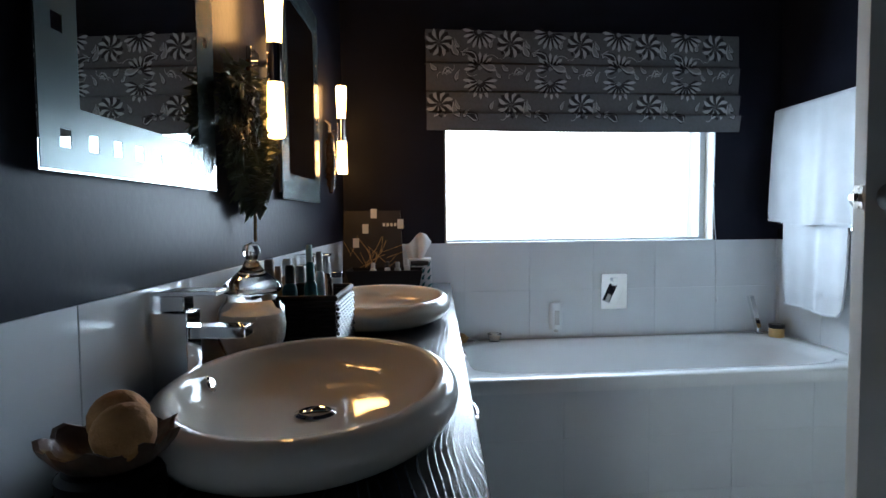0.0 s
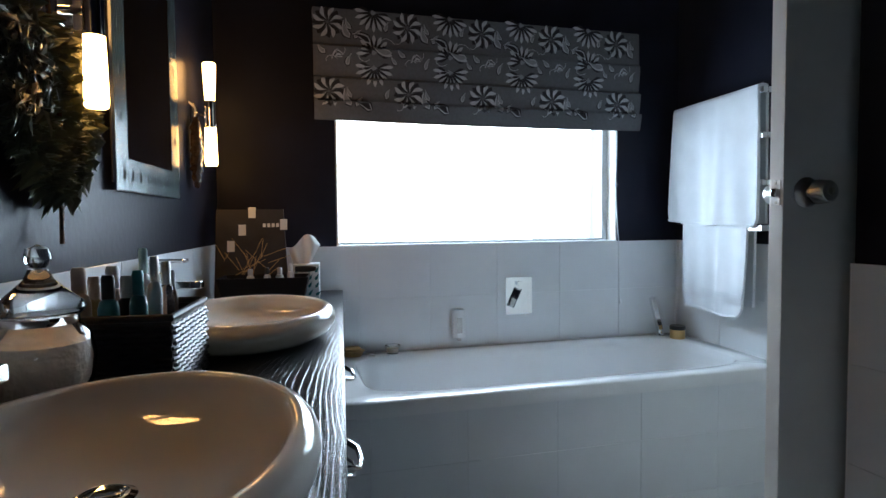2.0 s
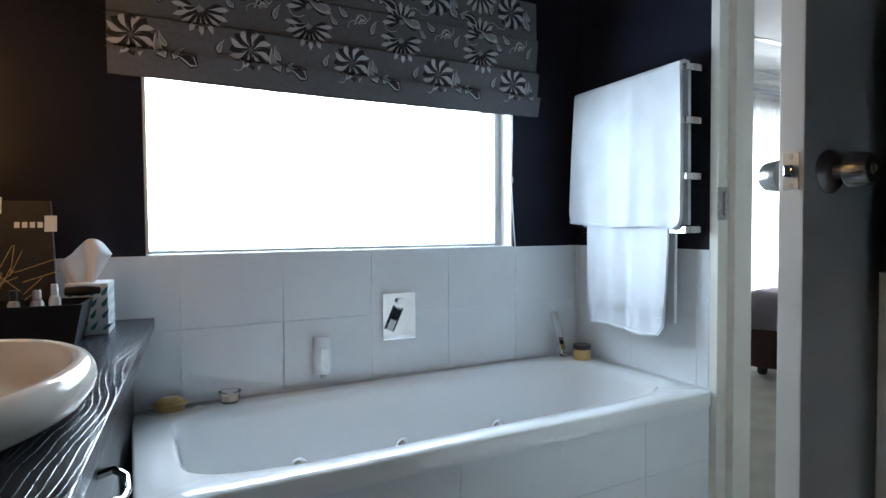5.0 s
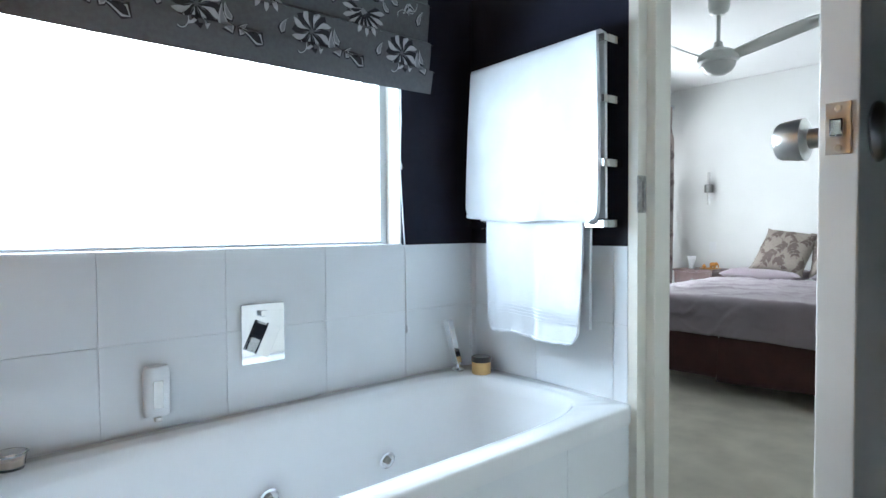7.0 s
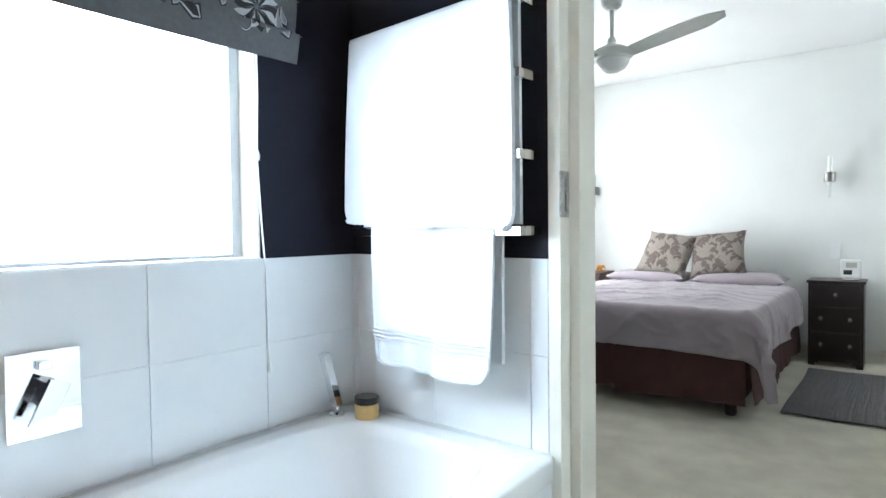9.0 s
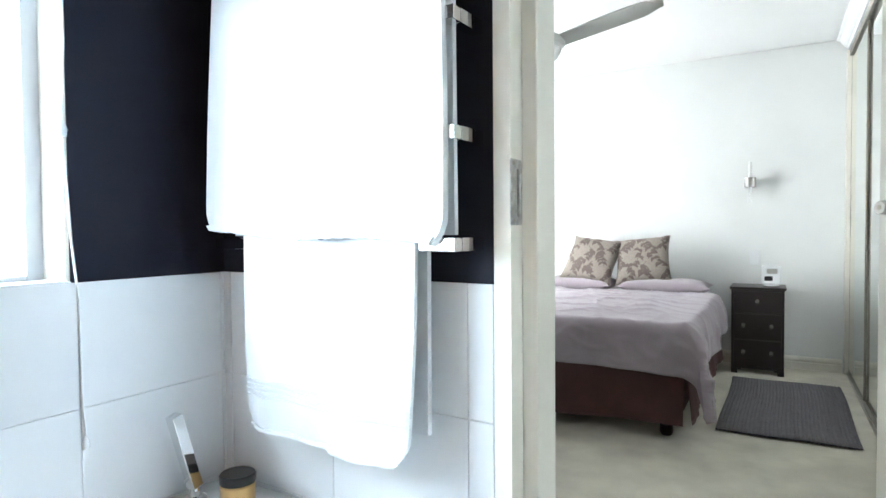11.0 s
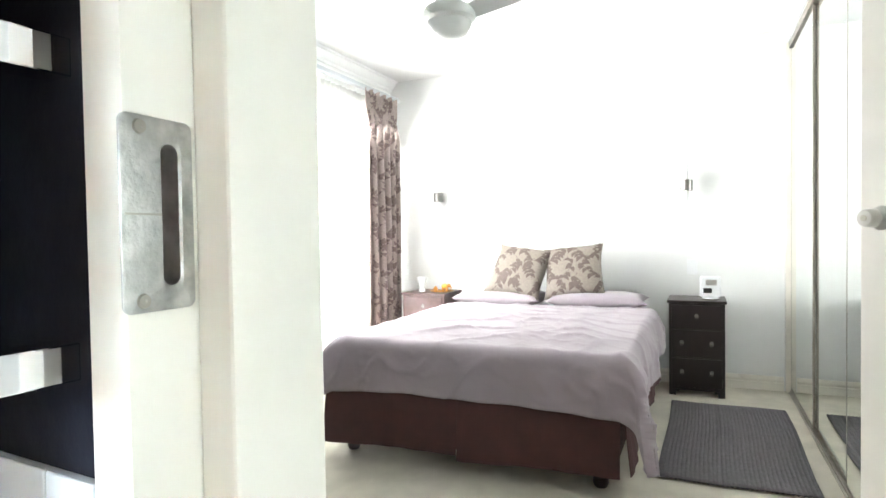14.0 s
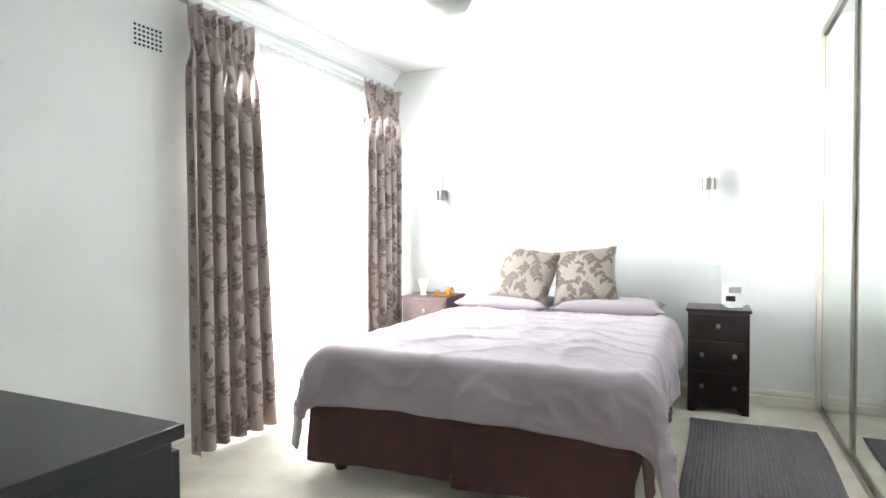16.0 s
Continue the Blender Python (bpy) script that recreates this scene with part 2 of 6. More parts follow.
M = {
    "navy": mat("dark_blue_black_paint", (0.0175, 0.0185, 0.029), 0.34, vary=0.15, scale=3, bump=0.12, bump_scale=55, Specular_IOR_Level=0.06),
    "tile": mat("white_glazed_tile", (0.74, 0.77, 0.79), 0.16, vary=0.03, scale=4, bump=0.05, bump_scale=14, per_piece=0.02),
    "grout": mat("pale_grout", (0.74, 0.77, 0.79), 0.3, vary=0.04, scale=20, bump=0.1, bump_scale=200),
    "white_wall": mat("white_wall_paint", (0.74, 0.755, 0.745), 0.65, vary=0.03, scale=2, bump=0.08, bump_scale=120),
    "ceiling": mat("white_ceiling_paint", (0.82, 0.83, 0.83), 0.8, vary=0.02, scale=2, bump=0.05, bump_scale=100),
    "gloss": mat("cream_gloss_paint", (0.74, 0.72, 0.65), 0.3, vary=0.05, scale=6, bump=0.06, bump_scale=40),
    "door": mat("white_door_paint", (0.71, 0.69, 0.64), 0.38, vary=0.06, scale=5, bump=0.08, bump_scale=50),
    "carpet": mat("cream_wool_carpet", (0.56, 0.53, 0.445), 0.95, vary=0.12, scale=5, bump=0.9, bump_scale=260),
    # grey lightened so the floor bounces more light onto the bath front
    "bath_floor": mat("grey_floor_tile", (0.50, 0.50, 0.49), 0.4, vary=0.1, scale=6, per_piece=0.05),
    "enamel": mat("white_bath_enamel", (0.80, 0.82, 0.83), 0.1, vary=0.02, scale=3, coat=0.5),
    "ceramic": mat("glazed_white_ceramic", (0.86, 0.79, 0.69), 0.04, vary=0.02, scale=3, coat=0.0),
    "chrome": mat("polished_chrome", (0.82, 0.83, 0.84), 0.05, 1.0, vary=0.02),
    "steel": mat("brushed_steel", (0.50, 0.49, 0.47), 0.32, 1.0, vary=0.1, scale=30, bump=0.1, bump_scale=200),
    "worn_steel": mat("worn_strike_steel", (0.46, 0.46, 0.44), 0.42, 0.85, vary=0.28, scale=70, bump=0.35, bump_scale=160),
    "bronze": mat("dull_bronze_steel", (0.42, 0.40, 0.35), 0.4, 1.0, vary=0.1, scale=10),
    "alu": mat("white_aluminium", (0.50, 0.53, 0.56), 0.4, vary=0.05),
    "counter": grain_mat("dark_oak_with_pale_grain", (0.009, 0.010, 0.016), (0.085, 0.100, 0.135), 0.24),
    "cabinet": grain_mat("dark_stained_oak_front", (0.012, 0.012, 0.015), (0.07, 0.08, 0.09), 0.3),
    "mirror": mirror_mat("mirror_silver"),
    "frosted": mat("frosted_mirror_border", (0.115, 0.145, 0.14), 0.22, 0.5, vary=0.04),
    "glass": glass_mat("clear_glass"),
    "pane": glass_mat("window_glass", (1, 1, 1), 0.0),
    "lit_tube": glow_mat("lit_frosted_tube", (1.0, 0.50, 0.15), 22.0),
    "lit_lens": glow_mat("lit_lamp_lens", (1.0, 0.66, 0.36), 130.0),
    "unlit_tube": mat("frosted_glass_tube", (0.88, 0.90, 0.89), 0.25, vary=0.02, Transmission_Weight=0.25),
    "daylight": glow_mat("bright_overcast_sky", (0.90, 0.96, 1.0), 5.0),
    "towel": mat("white_terry_towel", (0.66, 0.69, 0.72), 0.95, vary=0.04, scale=12, bump=0.45, bump_scale=420),
    "blind": mat("grey_satin_blind_fabric", (0.115, 0.120, 0.130), 0.55, vary=0.12, scale=90, bump=0.4, bump_scale=500),
    "blind_white": mat("silver_print", (0.50, 0.52, 0.54), 0.5, vary=0.1, scale=60),
    "blind_black": mat("black_print", (0.010, 0.011, 0.016), 0.5, vary=0.1, scale=60),
    "blind_grey": mat("mid_grey_print", (0.26, 0.275, 0.29), 0.5, vary=0.1, scale=60),
    "curtain": mat("taupe_curtain_fabric", (0.35, 0.29, 0.265), 0.6, vary=0.12, scale=70, bump=0.4, bump_scale=420),
    "curtain_dark": mat("brown_leaf_weave", (0.175, 0.130, 0.125), 0.6, vary=0.15, scale=80, bump=0.3, bump_scale=420),
    "sheer": sheer_mat("white_voile"),
    "duvet": mat("mauve_cotton", (0.31, 0.265, 0.297), 0.75, vary=0.06, scale=4, bump=0.35, bump_scale=45, Sheen_Weight=0.2),
    "valance": mat("dark_maroon_cotton", (0.070, 0.026, 0.025), 0.8, vary=0.15, scale=10, bump=0.4, bump_scale=300),
    "sheet": mat("white_sheet", (0.75, 0.76, 0.78), 0.8, vary=0.03, bump=0.2),
    "cushion": mat("beige_cushion_fabric", (0.26, 0.225, 0.195), 0.7, vary=0.1, scale=60, bump=0.4, bump_scale=420),
    "cushion_dark": mat("brown_cushion_leaf", (0.125, 0.092, 0.080), 0.7, vary=0.12, scale=60, bump=0.3),
    "dark_wood": mat("near_black_painted_wood", (0.016, 0.010, 0.011), 0.35, vary=0.2, scale=14, bump=0.1),
    "red_wood": mat("reddish_brown_wood", (0.10, 0.052, 0.050), 0.4, vary=0.2, scale=20, bump=0.1),
    "chest": mat("black_painted_wood", (0.014, 0.017, 0.018), 0.4, vary=0.2, scale=5, bump=0.1),
    "rug": mat("charcoal_ribbed_cotton", (0.125, 0.118, 0.125), 0.95, vary=0.15, scale=60, bump=0.8, bump_scale=400),
    "wicker": mat("black_wicker", (0.014, 0.014, 0.018), 0.35, vary=0.3, scale=60),
    "black_card": mat("black_printed_card", (0.016, 0.016, 0.020), 0.6, vary=0.2, Specular_IOR_Level=0.2),
    "board": mat("black_printed_board", (0.030, 0.030, 0.036), 0.5, vary=0.35, scale=9, Specular_IOR_Level=0.3),
    "fan_paint": mat("white_fan_plastic", (0.68, 0.70, 0.68), 0.3, vary=0.02),
    "plastic": mat("white_plastic", (0.75, 0.77, 0.78), 0.35, vary=0.02),
    "dark_gap": mat("flat_dark_grey", (0.02, 0.018, 0.018), 0.8, vary=0.1),
    "leaf": mat("dark_dried_leaf", (0.095, 0.100, 0.050), 0.5, vary=0.5, scale=20, per_piece=0.2),
    "brown": mat("dark_brown_carved_wood", (0.09, 0.045, 0.02), 0.22, vary=0.4, scale=60, bump=0.8, bump_scale=150),
    "gold": mat("orange_gold_lacquer", (0.50, 0.22, 0.04), 0.3, 0.3, vary=0.2, scale=30),
    "amber": mat("pale_amber_wax", (0.55, 0.36, 0.14), 0.4, vary=0.12, scale=30),
    "shell": mat("brown_shell", (0.11, 0.065, 0.042), 0.4, vary=0.4, scale=30, bump=0.4),
    "sponge": mat("orange_sponge", (0.55, 0.27, 0.10), 0.9, vary=0.15, scale=40, bump=0.6, bump_scale=120),
    "salt": mat("white_bath_salts", (0.72, 0.62, 0.50), 0.7, vary=0.1, scale=60, bump=0.8, bump_scale=120),
    "teal": mat("teal_plastic", (0.02, 0.16, 0.18), 0.3, vary=0.1),
    "mint": mat("mint_print_card", (0.42, 0.60, 0.58), 0.5, vary=0.1, scale=30),
    "tan": mat("tan_plastic", (0.45, 0.32, 0.22), 0.4, vary=0.1),
    "tissue": mat("white_tissue", (0.82, 0.82, 0.82), 0.9, vary=0.02, bump=0.3),
    "black_plastic": mat("black_plastic", (0.015, 0.015, 0.016), 0.3, vary=0.1),
    "soil": mat("outdoor_ground", (0.12, 0.14, 0.07), 0.9, vary=0.3, scale=3),
    "dark_steel": mat("dark_brushed_steel", (0.24, 0.235, 0.225), 0.35, 1.0, vary=0.2, scale=20),
    "red": mat("mahogany_red", (0.045, 0.012, 0.010), 0.5, vary=0.2),
}


# ---- building helpers ----
BASE = {}
VANITY_SIDE = []          # what stands or hangs on the basin wall, which runs a few degrees off square
DOOR_SIDE = []            # the same for the wall with the doorway
SIDE = {"on": None}
PIVOT, SKEW = Vector((BW, 2.74, 0)), -5.4


def skewed(side):
    """What is built next belongs to that list, VANITY_SIDE or DOOR_SIDE, or to none."""
    SIDE["on"] = side


def thing(name, at, label, category, group="", kind=""):
    ob = new(name)
    ob.empty_display_size = 0.05
    ob.location = at
    BASE[ob] = Vector(at)
    if SIDE["on"] is not None:
        SIDE["on"].append(ob)
    return tagged(ob, label, category, group, kind)


def finish(bm, smooth=None):
    bmesh.ops.recalc_face_normals(bm, faces=bm.faces)
    if smooth is not None:
        flat = bm.faces.layers.int.get("flat")
        for f in bm.faces:
            f.smooth = not (flat and f[flat])
        for e in bm.edges:
            if len(e.link_faces) == 2 and e.calc_face_angle(0) > smooth:
                e.smooth = False


def part(name, bm, material, parent, label="", smooth=0.6, kind="", recalc=True):
    """One mesh, given in world metres, as a part of a thing or of a part."""
    if recalc:
        finish(bm, smooth)
    me = bpy.data.meshes.new(name)
    base = BASE[parent]
    bm.transform(Matrix.Translation(-base))
    bm.to_mesh(me)
    bm.free()
    mats = material if isinstance(material, (list, tuple)) else [material]
    for x in mats:
        me.materials.append(M[x])
    ob = new(name, me)
    ob.parent = parent
    BASE[ob] = base
    return tagged(ob, label, kind=kind)


def solo(name, bm, material, label, category, group="", kind="", smooth=0.6):
    """A thing of one mesh."""
    finish(bm, smooth)
    lo = Vector([min(v.co[i] for v in bm.verts) for i in range(3)])
    hi = Vector([max(v.co[i] for v in bm.verts) for i in range(3)])
    base = Vector(((lo.x + hi.x) / 2, (lo.y + hi.y) / 2, lo.z))
    bm.transform(Matrix.Translation(-base))
    me = bpy.data.meshes.new(name)
    bm.to_mesh(me)
    bm.free()
    mats = material if isinstance(material, (list, tuple)) else [material]
    for x in mats:
        me.materials.append(M[x])
    ob = new(name, me)
    ob.location = base
    BASE[ob] = base
    if SIDE["on"] is not None:
        SIDE["on"].append(ob)
    return tagged(ob, label, category, group, kind)


def structure(name, bm, material, label):
    return solo(name, bm, material, label, "", kind="structure")


def box(lo, hi, bevel=0.0, bm=None, m=None, segs=2):
    own = bmesh.new()
    bmesh.ops.create_cube(own, size=1)
    s = [hi[i] - lo[i] for i in range(3)]
    own.transform(Matrix.Translation([(lo[i] + hi[i]) / 2 for i in range(3)]) @ Matrix.Diagonal((*s, 1)))
    if bevel:
        bmesh.ops.bevel(own, geom=own.edges[:], offset=bevel, segments=segs, affect="EDGES", profile=0.5)
        flat = own.faces.layers.int.new("flat")
        for f in own.faces:
            f[flat] = 1 if max(abs(c) for c in f.normal) > 0.9999 else 0
    if m:
        own.transform(m)
    return own if bm is None else join(bm, own)


def join(bm, other):
    me = bpy.data.meshes.new("tmp")
    other.to_mesh(me)
    other.free()
    bm.from_mesh(me)
    bpy.data.meshes.remove(me)
    return bm


def lathe(profile, segs=32, at=(0, 0, 0), sx=1.0, sy=1.0, bm=None, m=None, power=2.0):
    """Turns (radius, height) pairs about z; sx and sy make it oval."""
    own = bmesh.new()
    rings = []
    for r, z in profile:
        if r < 1e-6:
            rings.append([own.verts.new((0, 0, z))])
            continue
        ring = []
        for i in range(segs):
            a = 2 * math.pi * i / segs
            c, s = math.cos(a), math.sin(a)
            k = (abs(c) ** power + abs(s) ** power) ** (-1 / power)
            ring.append(own.verts.new((r * c * k * sx, r * s * k * sy, z)))
        rings.append(ring)
    for a, b in zip(rings, rings[1:]):
        for i in range(segs):
            j = (i + 1) % segs
            vs = [a[i % len(a)], a[j % len(a)], b[j % len(b)], b[i % len(b)]]
            uniq = []
            for v in vs:
                if v not in uniq:
                    uniq.append(v)
            if len(uniq) > 2:
                own.faces.new(uniq)
    if len(rings[0]) > 1 and rings[0][0].co != rings[-1][0].co:
        own.faces.new(rings[0][::-1])
    if len(rings[-1]) > 1:
        own.faces.new(rings[-1])
    if m:
        own.transform(m)
    own.transform(Matrix.Translation(at))
    return own if bm is None else join(bm, own)


def tube(points, r, segs=10, bm=None):
    own = bmesh.new()
    pts = [Vector(p) for p in points]
    rings = []
    up = Vector((0.13, 0.21, 0.97))
    for i, p in enumerate(pts):
        d = (pts[min(i + 1, len(pts) - 1)] - pts[max(i - 1, 0)]).normalized()
        u = d.cross(up)
        if u.length < 0.05:
            u = d.cross(Vector((1, 0, 0)))
        u.normalize()
        v = d.cross(u)
        rr = r[i] if isinstance(r, (list, tuple)) else r
        rings.append([own.verts.new(p + rr * (math.cos(2 * math.pi * k / segs) * u + math.sin(2 * math.pi * k / segs) * v)) for k in range(segs)])
    for a, b in zip(rings, rings[1:]):
        for k in range(segs):
            own.faces.new((a[k], a[(k + 1) % segs], b[(k + 1) % segs], b[k]))
    own.faces.new(rings[0][::-1])
    own.faces.new(rings[-1])
    return own if bm is None else join(bm, own)


def sheet(nu, nv, f, thick=0.0):
    """A cloth of nu x nv cells from f(u, v) with u, v in 0..1."""
    bm = bmesh.new()
    grid = [[bm.verts.new(f(i / nu, j / nv)) for j in range(nv + 1)] for i in range(nu + 1)]
    for i in range(nu):
        for j in range(nv):
            bm.faces.new((grid[i][j], grid[i + 1][j], grid[i + 1][j + 1], grid[i][j + 1]))
    if thick:
        bmesh.ops.recalc_face_normals(bm, faces=bm.faces)
        bmesh.ops.solidify(bm, geom=bm.faces[:], thickness=thick)
    return bm


def lerp(a, b, t):
    return a + (b - a) * t


def smoothstep(t):
    t = min(1, max(0, t))
    return t * t * (3 - 2 * t)


# ---- large structure ----
def wall(name, lo, hi, material, label, holes=(), axis="y"):
    """A wall slab with square openings; holes are (a0, z0, a1, z1) along the wall."""
    bm = bmesh.new()
    k = 0 if axis == "y" else 1
    a_cuts = sorted({lo[k], hi[k], *[h[0] for h in holes], *[h[2] for h in holes]})
    for a0, a1 in zip(a_cuts, a_cuts[1:]):
        mid = (a0 + a1) / 2
        spans = sorted((h[1], h[3]) for h in holes if h[0] < mid < h[2])
        z = lo[2]
        for z0, z1 in spans + [(hi[2], hi[2])]:
            if z0 - z > 1e-4:
                p, q = list(lo), list(hi)
                p[k], q[k], p[2], q[2] = a0, a1, z, z0
                box(p, q, bm=bm)
            z = max(z, z1)
    bmesh.ops.remove_doubles(bm, verts=bm.verts, dist=0.0002)
    inner = [f for f in bm.faces if all(len(e.link_faces) > 2 for e in f.edges)]
    bmesh.ops.delete(bm, geom=inner, context="FACES_ONLY")
    return structure(name, bm, material, label)


WIN_B = (0.128, 1.03, 1.463, 1.80)
WIN_R = (4.25, 0.06, 6.02, 2.22)
wall("wall_north_bathroom", (BW - 0.12, BN, 0), (BE + 0.120, BN + 0.2, CEIL_B), "navy", "dark navy painted bathroom wall with a wide window", [WIN_B])
skewed(VANITY_SIDE)
wall("wall_west", (BW - 0.12, BS - 0.1, 0), (BW, BN + 0.1, CEIL_B), "navy", "dark navy painted bathroom wall behind the basins")
skewed(None)
wall("wall_south", (BW - 0.42, BS - 0.12, 0), (BE + 0.085, BS, CEIL_B), "navy", "dark navy painted bathroom wall")
wall("wall_east_bathroom", (BE, BS, 0), (BE + 0.080, DOOR_N + 0.030, CEIL_R), "navy", "dark navy painted wall with the doorway", [(DOOR_S - 0.02, -0.01, DOOR_N + 0.030, DOOR_H + 0.02)], "x")
skewed(DOOR_SIDE)
wall("wall_towel_rail", (BE, DOOR_N + 0.0305, 0), (BE + 0.050, BN + 0.05, CEIL_B + 0.05), "navy", "dark navy painted wall behind the towel rail")
skewed(None)
wall("wall_west_bedroom", (BE + 0.082, RS, 0), (RW, RN, CEIL_R), "white_wall", "white painted bedroom wall with the doorway", [(DOOR_S - 0.02, -0.01, DOOR_N + 0.030, DOOR_H + 0.02)], "x")
wall("wall_nib", (1.16, 1.10, 0), (BE - 0.002, 1.245, CEIL_B), "navy", "short dark navy wall beside the open door")
wall("wall_north_bedroom", (BE + 0.09, RN, 0), (RE + 0.15, RN + 0.24, CEIL_R), "white_wall", "white painted bedroom wall with a tall window", [WIN_R])
wall("wall_east_bedroom", (RE, RS - 0.15, 0), (RE + 0.15, RN - 0.002, CEIL_R), "white_wall", "white painted wall behind the bed head")
wall("wall_south_bedroom", (RW, RS - 0.15, 0), (RE - 0.002, RS, CEIL_R), "white_wall", "white painted bedroom wall")
structure("floor_bathroom", box((BW - 0.42, BS - 0.1, -0.1), (BE + 0.0819, BN + 0.1, -0.004)), "grout", "pale grouted bathroom floor")
structure("floor", box((BE + 0.082, RS - 0.1, -0.1), (RE + 0.1, RN + 0.1, 0.0)), "carpet", "cream wool carpet in the bedroom")
structure("ceiling_bathroom", box((BW - 0.42, BS - 0.12, CEIL_B + 0.002), (BE - 0.002, BN + 0.2, CEIL_B + 0.1)), "navy", "dark navy painted bathroom ceiling")
structure("ceiling", box((BE, RS - 0.15, CEIL_R + 0.002), (RE + 0.15, RN + 0.24, CEIL_R + 0.12)), "ceiling", "flat white bedroom ceiling")
structure("ground", box((-40, -40, -0.5), (60, 60, -0.3)), "soil", "green ground outside")
backdrop = structure("backdrop", box((-3, 6.4, -0.3), (11, 6.45, 6)), "daylight", "bright overcast daylight outside the windows")


def cornice(points_from, to, normal):
    prof = [(0, 0), (0, -0.085), (0.012, -0.085), (0.018, -0.066), (0.03, -0.06), (0.055, -0.028), (0.062, -0.014), (0.08, -0.010), (0.085, 0)]
    own = bmesh.new()
    rows = []
    for p in (points_from, to):
        rows.append([own.verts.new((p[0] + normal[0] * a, p[1] + normal[1] * a, CEIL_R - 0.001 + b)) for a, b in prof])
    for k in range(len(prof) - 1):
        own.faces.new((rows[0][k], rows[0][k + 1], rows[1][k + 1], rows[1][k]))
    own.faces.new(rows[0])
    own.faces.new(rows[1][::-1])
    return own


structure("cornice_north", cornice((RW, RN - 0.001), (RE, RN - 0.001), (0, -1)), "ceiling", "white moulded plaster cornice")
structure("cornice_south", cornice((3.62, WARD + 0.001), (RE, WARD + 0.001), (0, 1)), "ceiling", "white moulded plaster cornice over the wardrobe")


def skirting(a, b, normal):
    prof = [(0, 0.001), (0.018, 0.001), (0.018, 0.055), (0.012, 0.062), (0.016, 0.070), (0.016, 0.085), (0.008, 0.100), (0, 0.102)]
    own = bmesh.new()
    rows = [[own.verts.new((p[0] + normal[0] * x, p[1] + normal[1] * x, z)) for x, z in prof] for p in (a, b)]
    for k in range(len(prof) - 1):
        own.faces.new((rows[0][k], rows[0][k + 1], rows[1][k + 1], rows[1][k]))
    own.faces.new(rows[0])
    own.faces.new(rows[1][::-1])
    return own


structure("baseboard_east", skirting((RE - 0.001, WARD + 0.03), (RE - 0.001, RN), (-1, 0)), "gloss", "white moulded skirting board")
structure("baseboard_north", skirting((RW, RN - 0.001), (WIN_R[0] - 0.05, RN - 0.001), (0, -1)), "gloss", "white moulded skirting board")


# ---- bathroom door and its frame ----
STRIKE_X, STRIKE_Z = BE + 0.021, 1.178


def door_frame():
    t = thing("door_frame", (1.84, DOOR_N, 0), "cream gloss door jamb and architrave between the bathroom and bedroom", "door frame", kind="structure")
    x0, x1 = BE - 0.007, RW + 0.012
    for name, y0, y1, d in (("jamb", DOOR_N, DOOR_N + 0.0295, -1), ("jamb", DOOR_S - 0.018, DOOR_S, 1)):
        bm = bmesh.new()
        if d < 0:        # the latch slot goes into this jamb
            a, b, c, e = STRIKE_X - 0.006, STRIKE_X + 0.007, STRIKE_Z - 0.040, STRIKE_Z + 0.040
            for lo, hi in (((x0, y0, 0), (x1, y1, c)), ((x0, y0, e), (x1, y1, DOOR_H)), ((x0, y0, c), (a, y1, e)), ((b, y0, c), (x1, y1, e)), ((a, y0 + 0.014, c), (b, y1, e))):
                box(lo, hi, bm=bm)
        else:
            box((x0, y0, 0), (x1, y1, DOOR_H), 0.002, bm=bm)
        part(name, bm, "gloss", t)
        s0, s1 = (y0 - 0.028, y0) if d < 0 else (y1, y1 + 0.028)
        part("stop", box((BE + 0.039, s0, 0), (RW + 0.016, s1, DOOR_H - 0.030), 0.003), "gloss", t)
    part("head", box((x0, DOOR_S - 0.018, DOOR_H), (x1, DOOR_N + 0.0295, DOOR_H + 0.018), 0.002), "gloss", t)
    for xa, xb in ((RW + 0.001, RW + 0.018),):
        part("architrave", box((xa, DOOR_N + 0.006, 0), (xb, DOOR_N + 0.062, DOOR_H + 0.062), 0.004), "gloss", t)
        part("architrave", box((xa, DOOR_S - 0.062, 0), (xb, DOOR_S - 0.006, DOOR_H + 0.062), 0.004), "gloss", t)
        part("architrave", box((xa, DOOR_S - 0.005, DOOR_H + 0.006), (xb, DOOR_N + 0.005, DOOR_H + 0.062), 0.004), "gloss", t)
    return t


frame_thing = door_frame()


def knob(parent, centre, way, label="brushed steel round door knob"):
    """A knob along the unit vector way, its rose at centre."""
    m = Vector((0, 0, 1)).rotation_difference(Vector(way)).to_matrix().to_4x4()
    rose = part("rose", lathe([(0, 0), (0.034, 0), (0.035, 0.003), (0.030, 0.009), (0.016, 0.013), (0, 0.013)], 28, centre, m=m), "steel", parent)
    k = part("knob", lathe([(0.0125, 0.012), (0.0125, 0.028), (0.020, 0.030), (0.0265, 0.033), (0.0265, 0.038), (0.024, 0.060), (0.021, 0.064), (0, 0.064)], 28, centre, m=m), "steel", parent, label)
    part("keyhole", lathe([(0, 0.0642), (0.009, 0.0642), (0.009, 0.0665), (0.0055, 0.067), (0.005, 0.0655), (0, 0.0655)], 16, centre, m=m), "bronze", k)


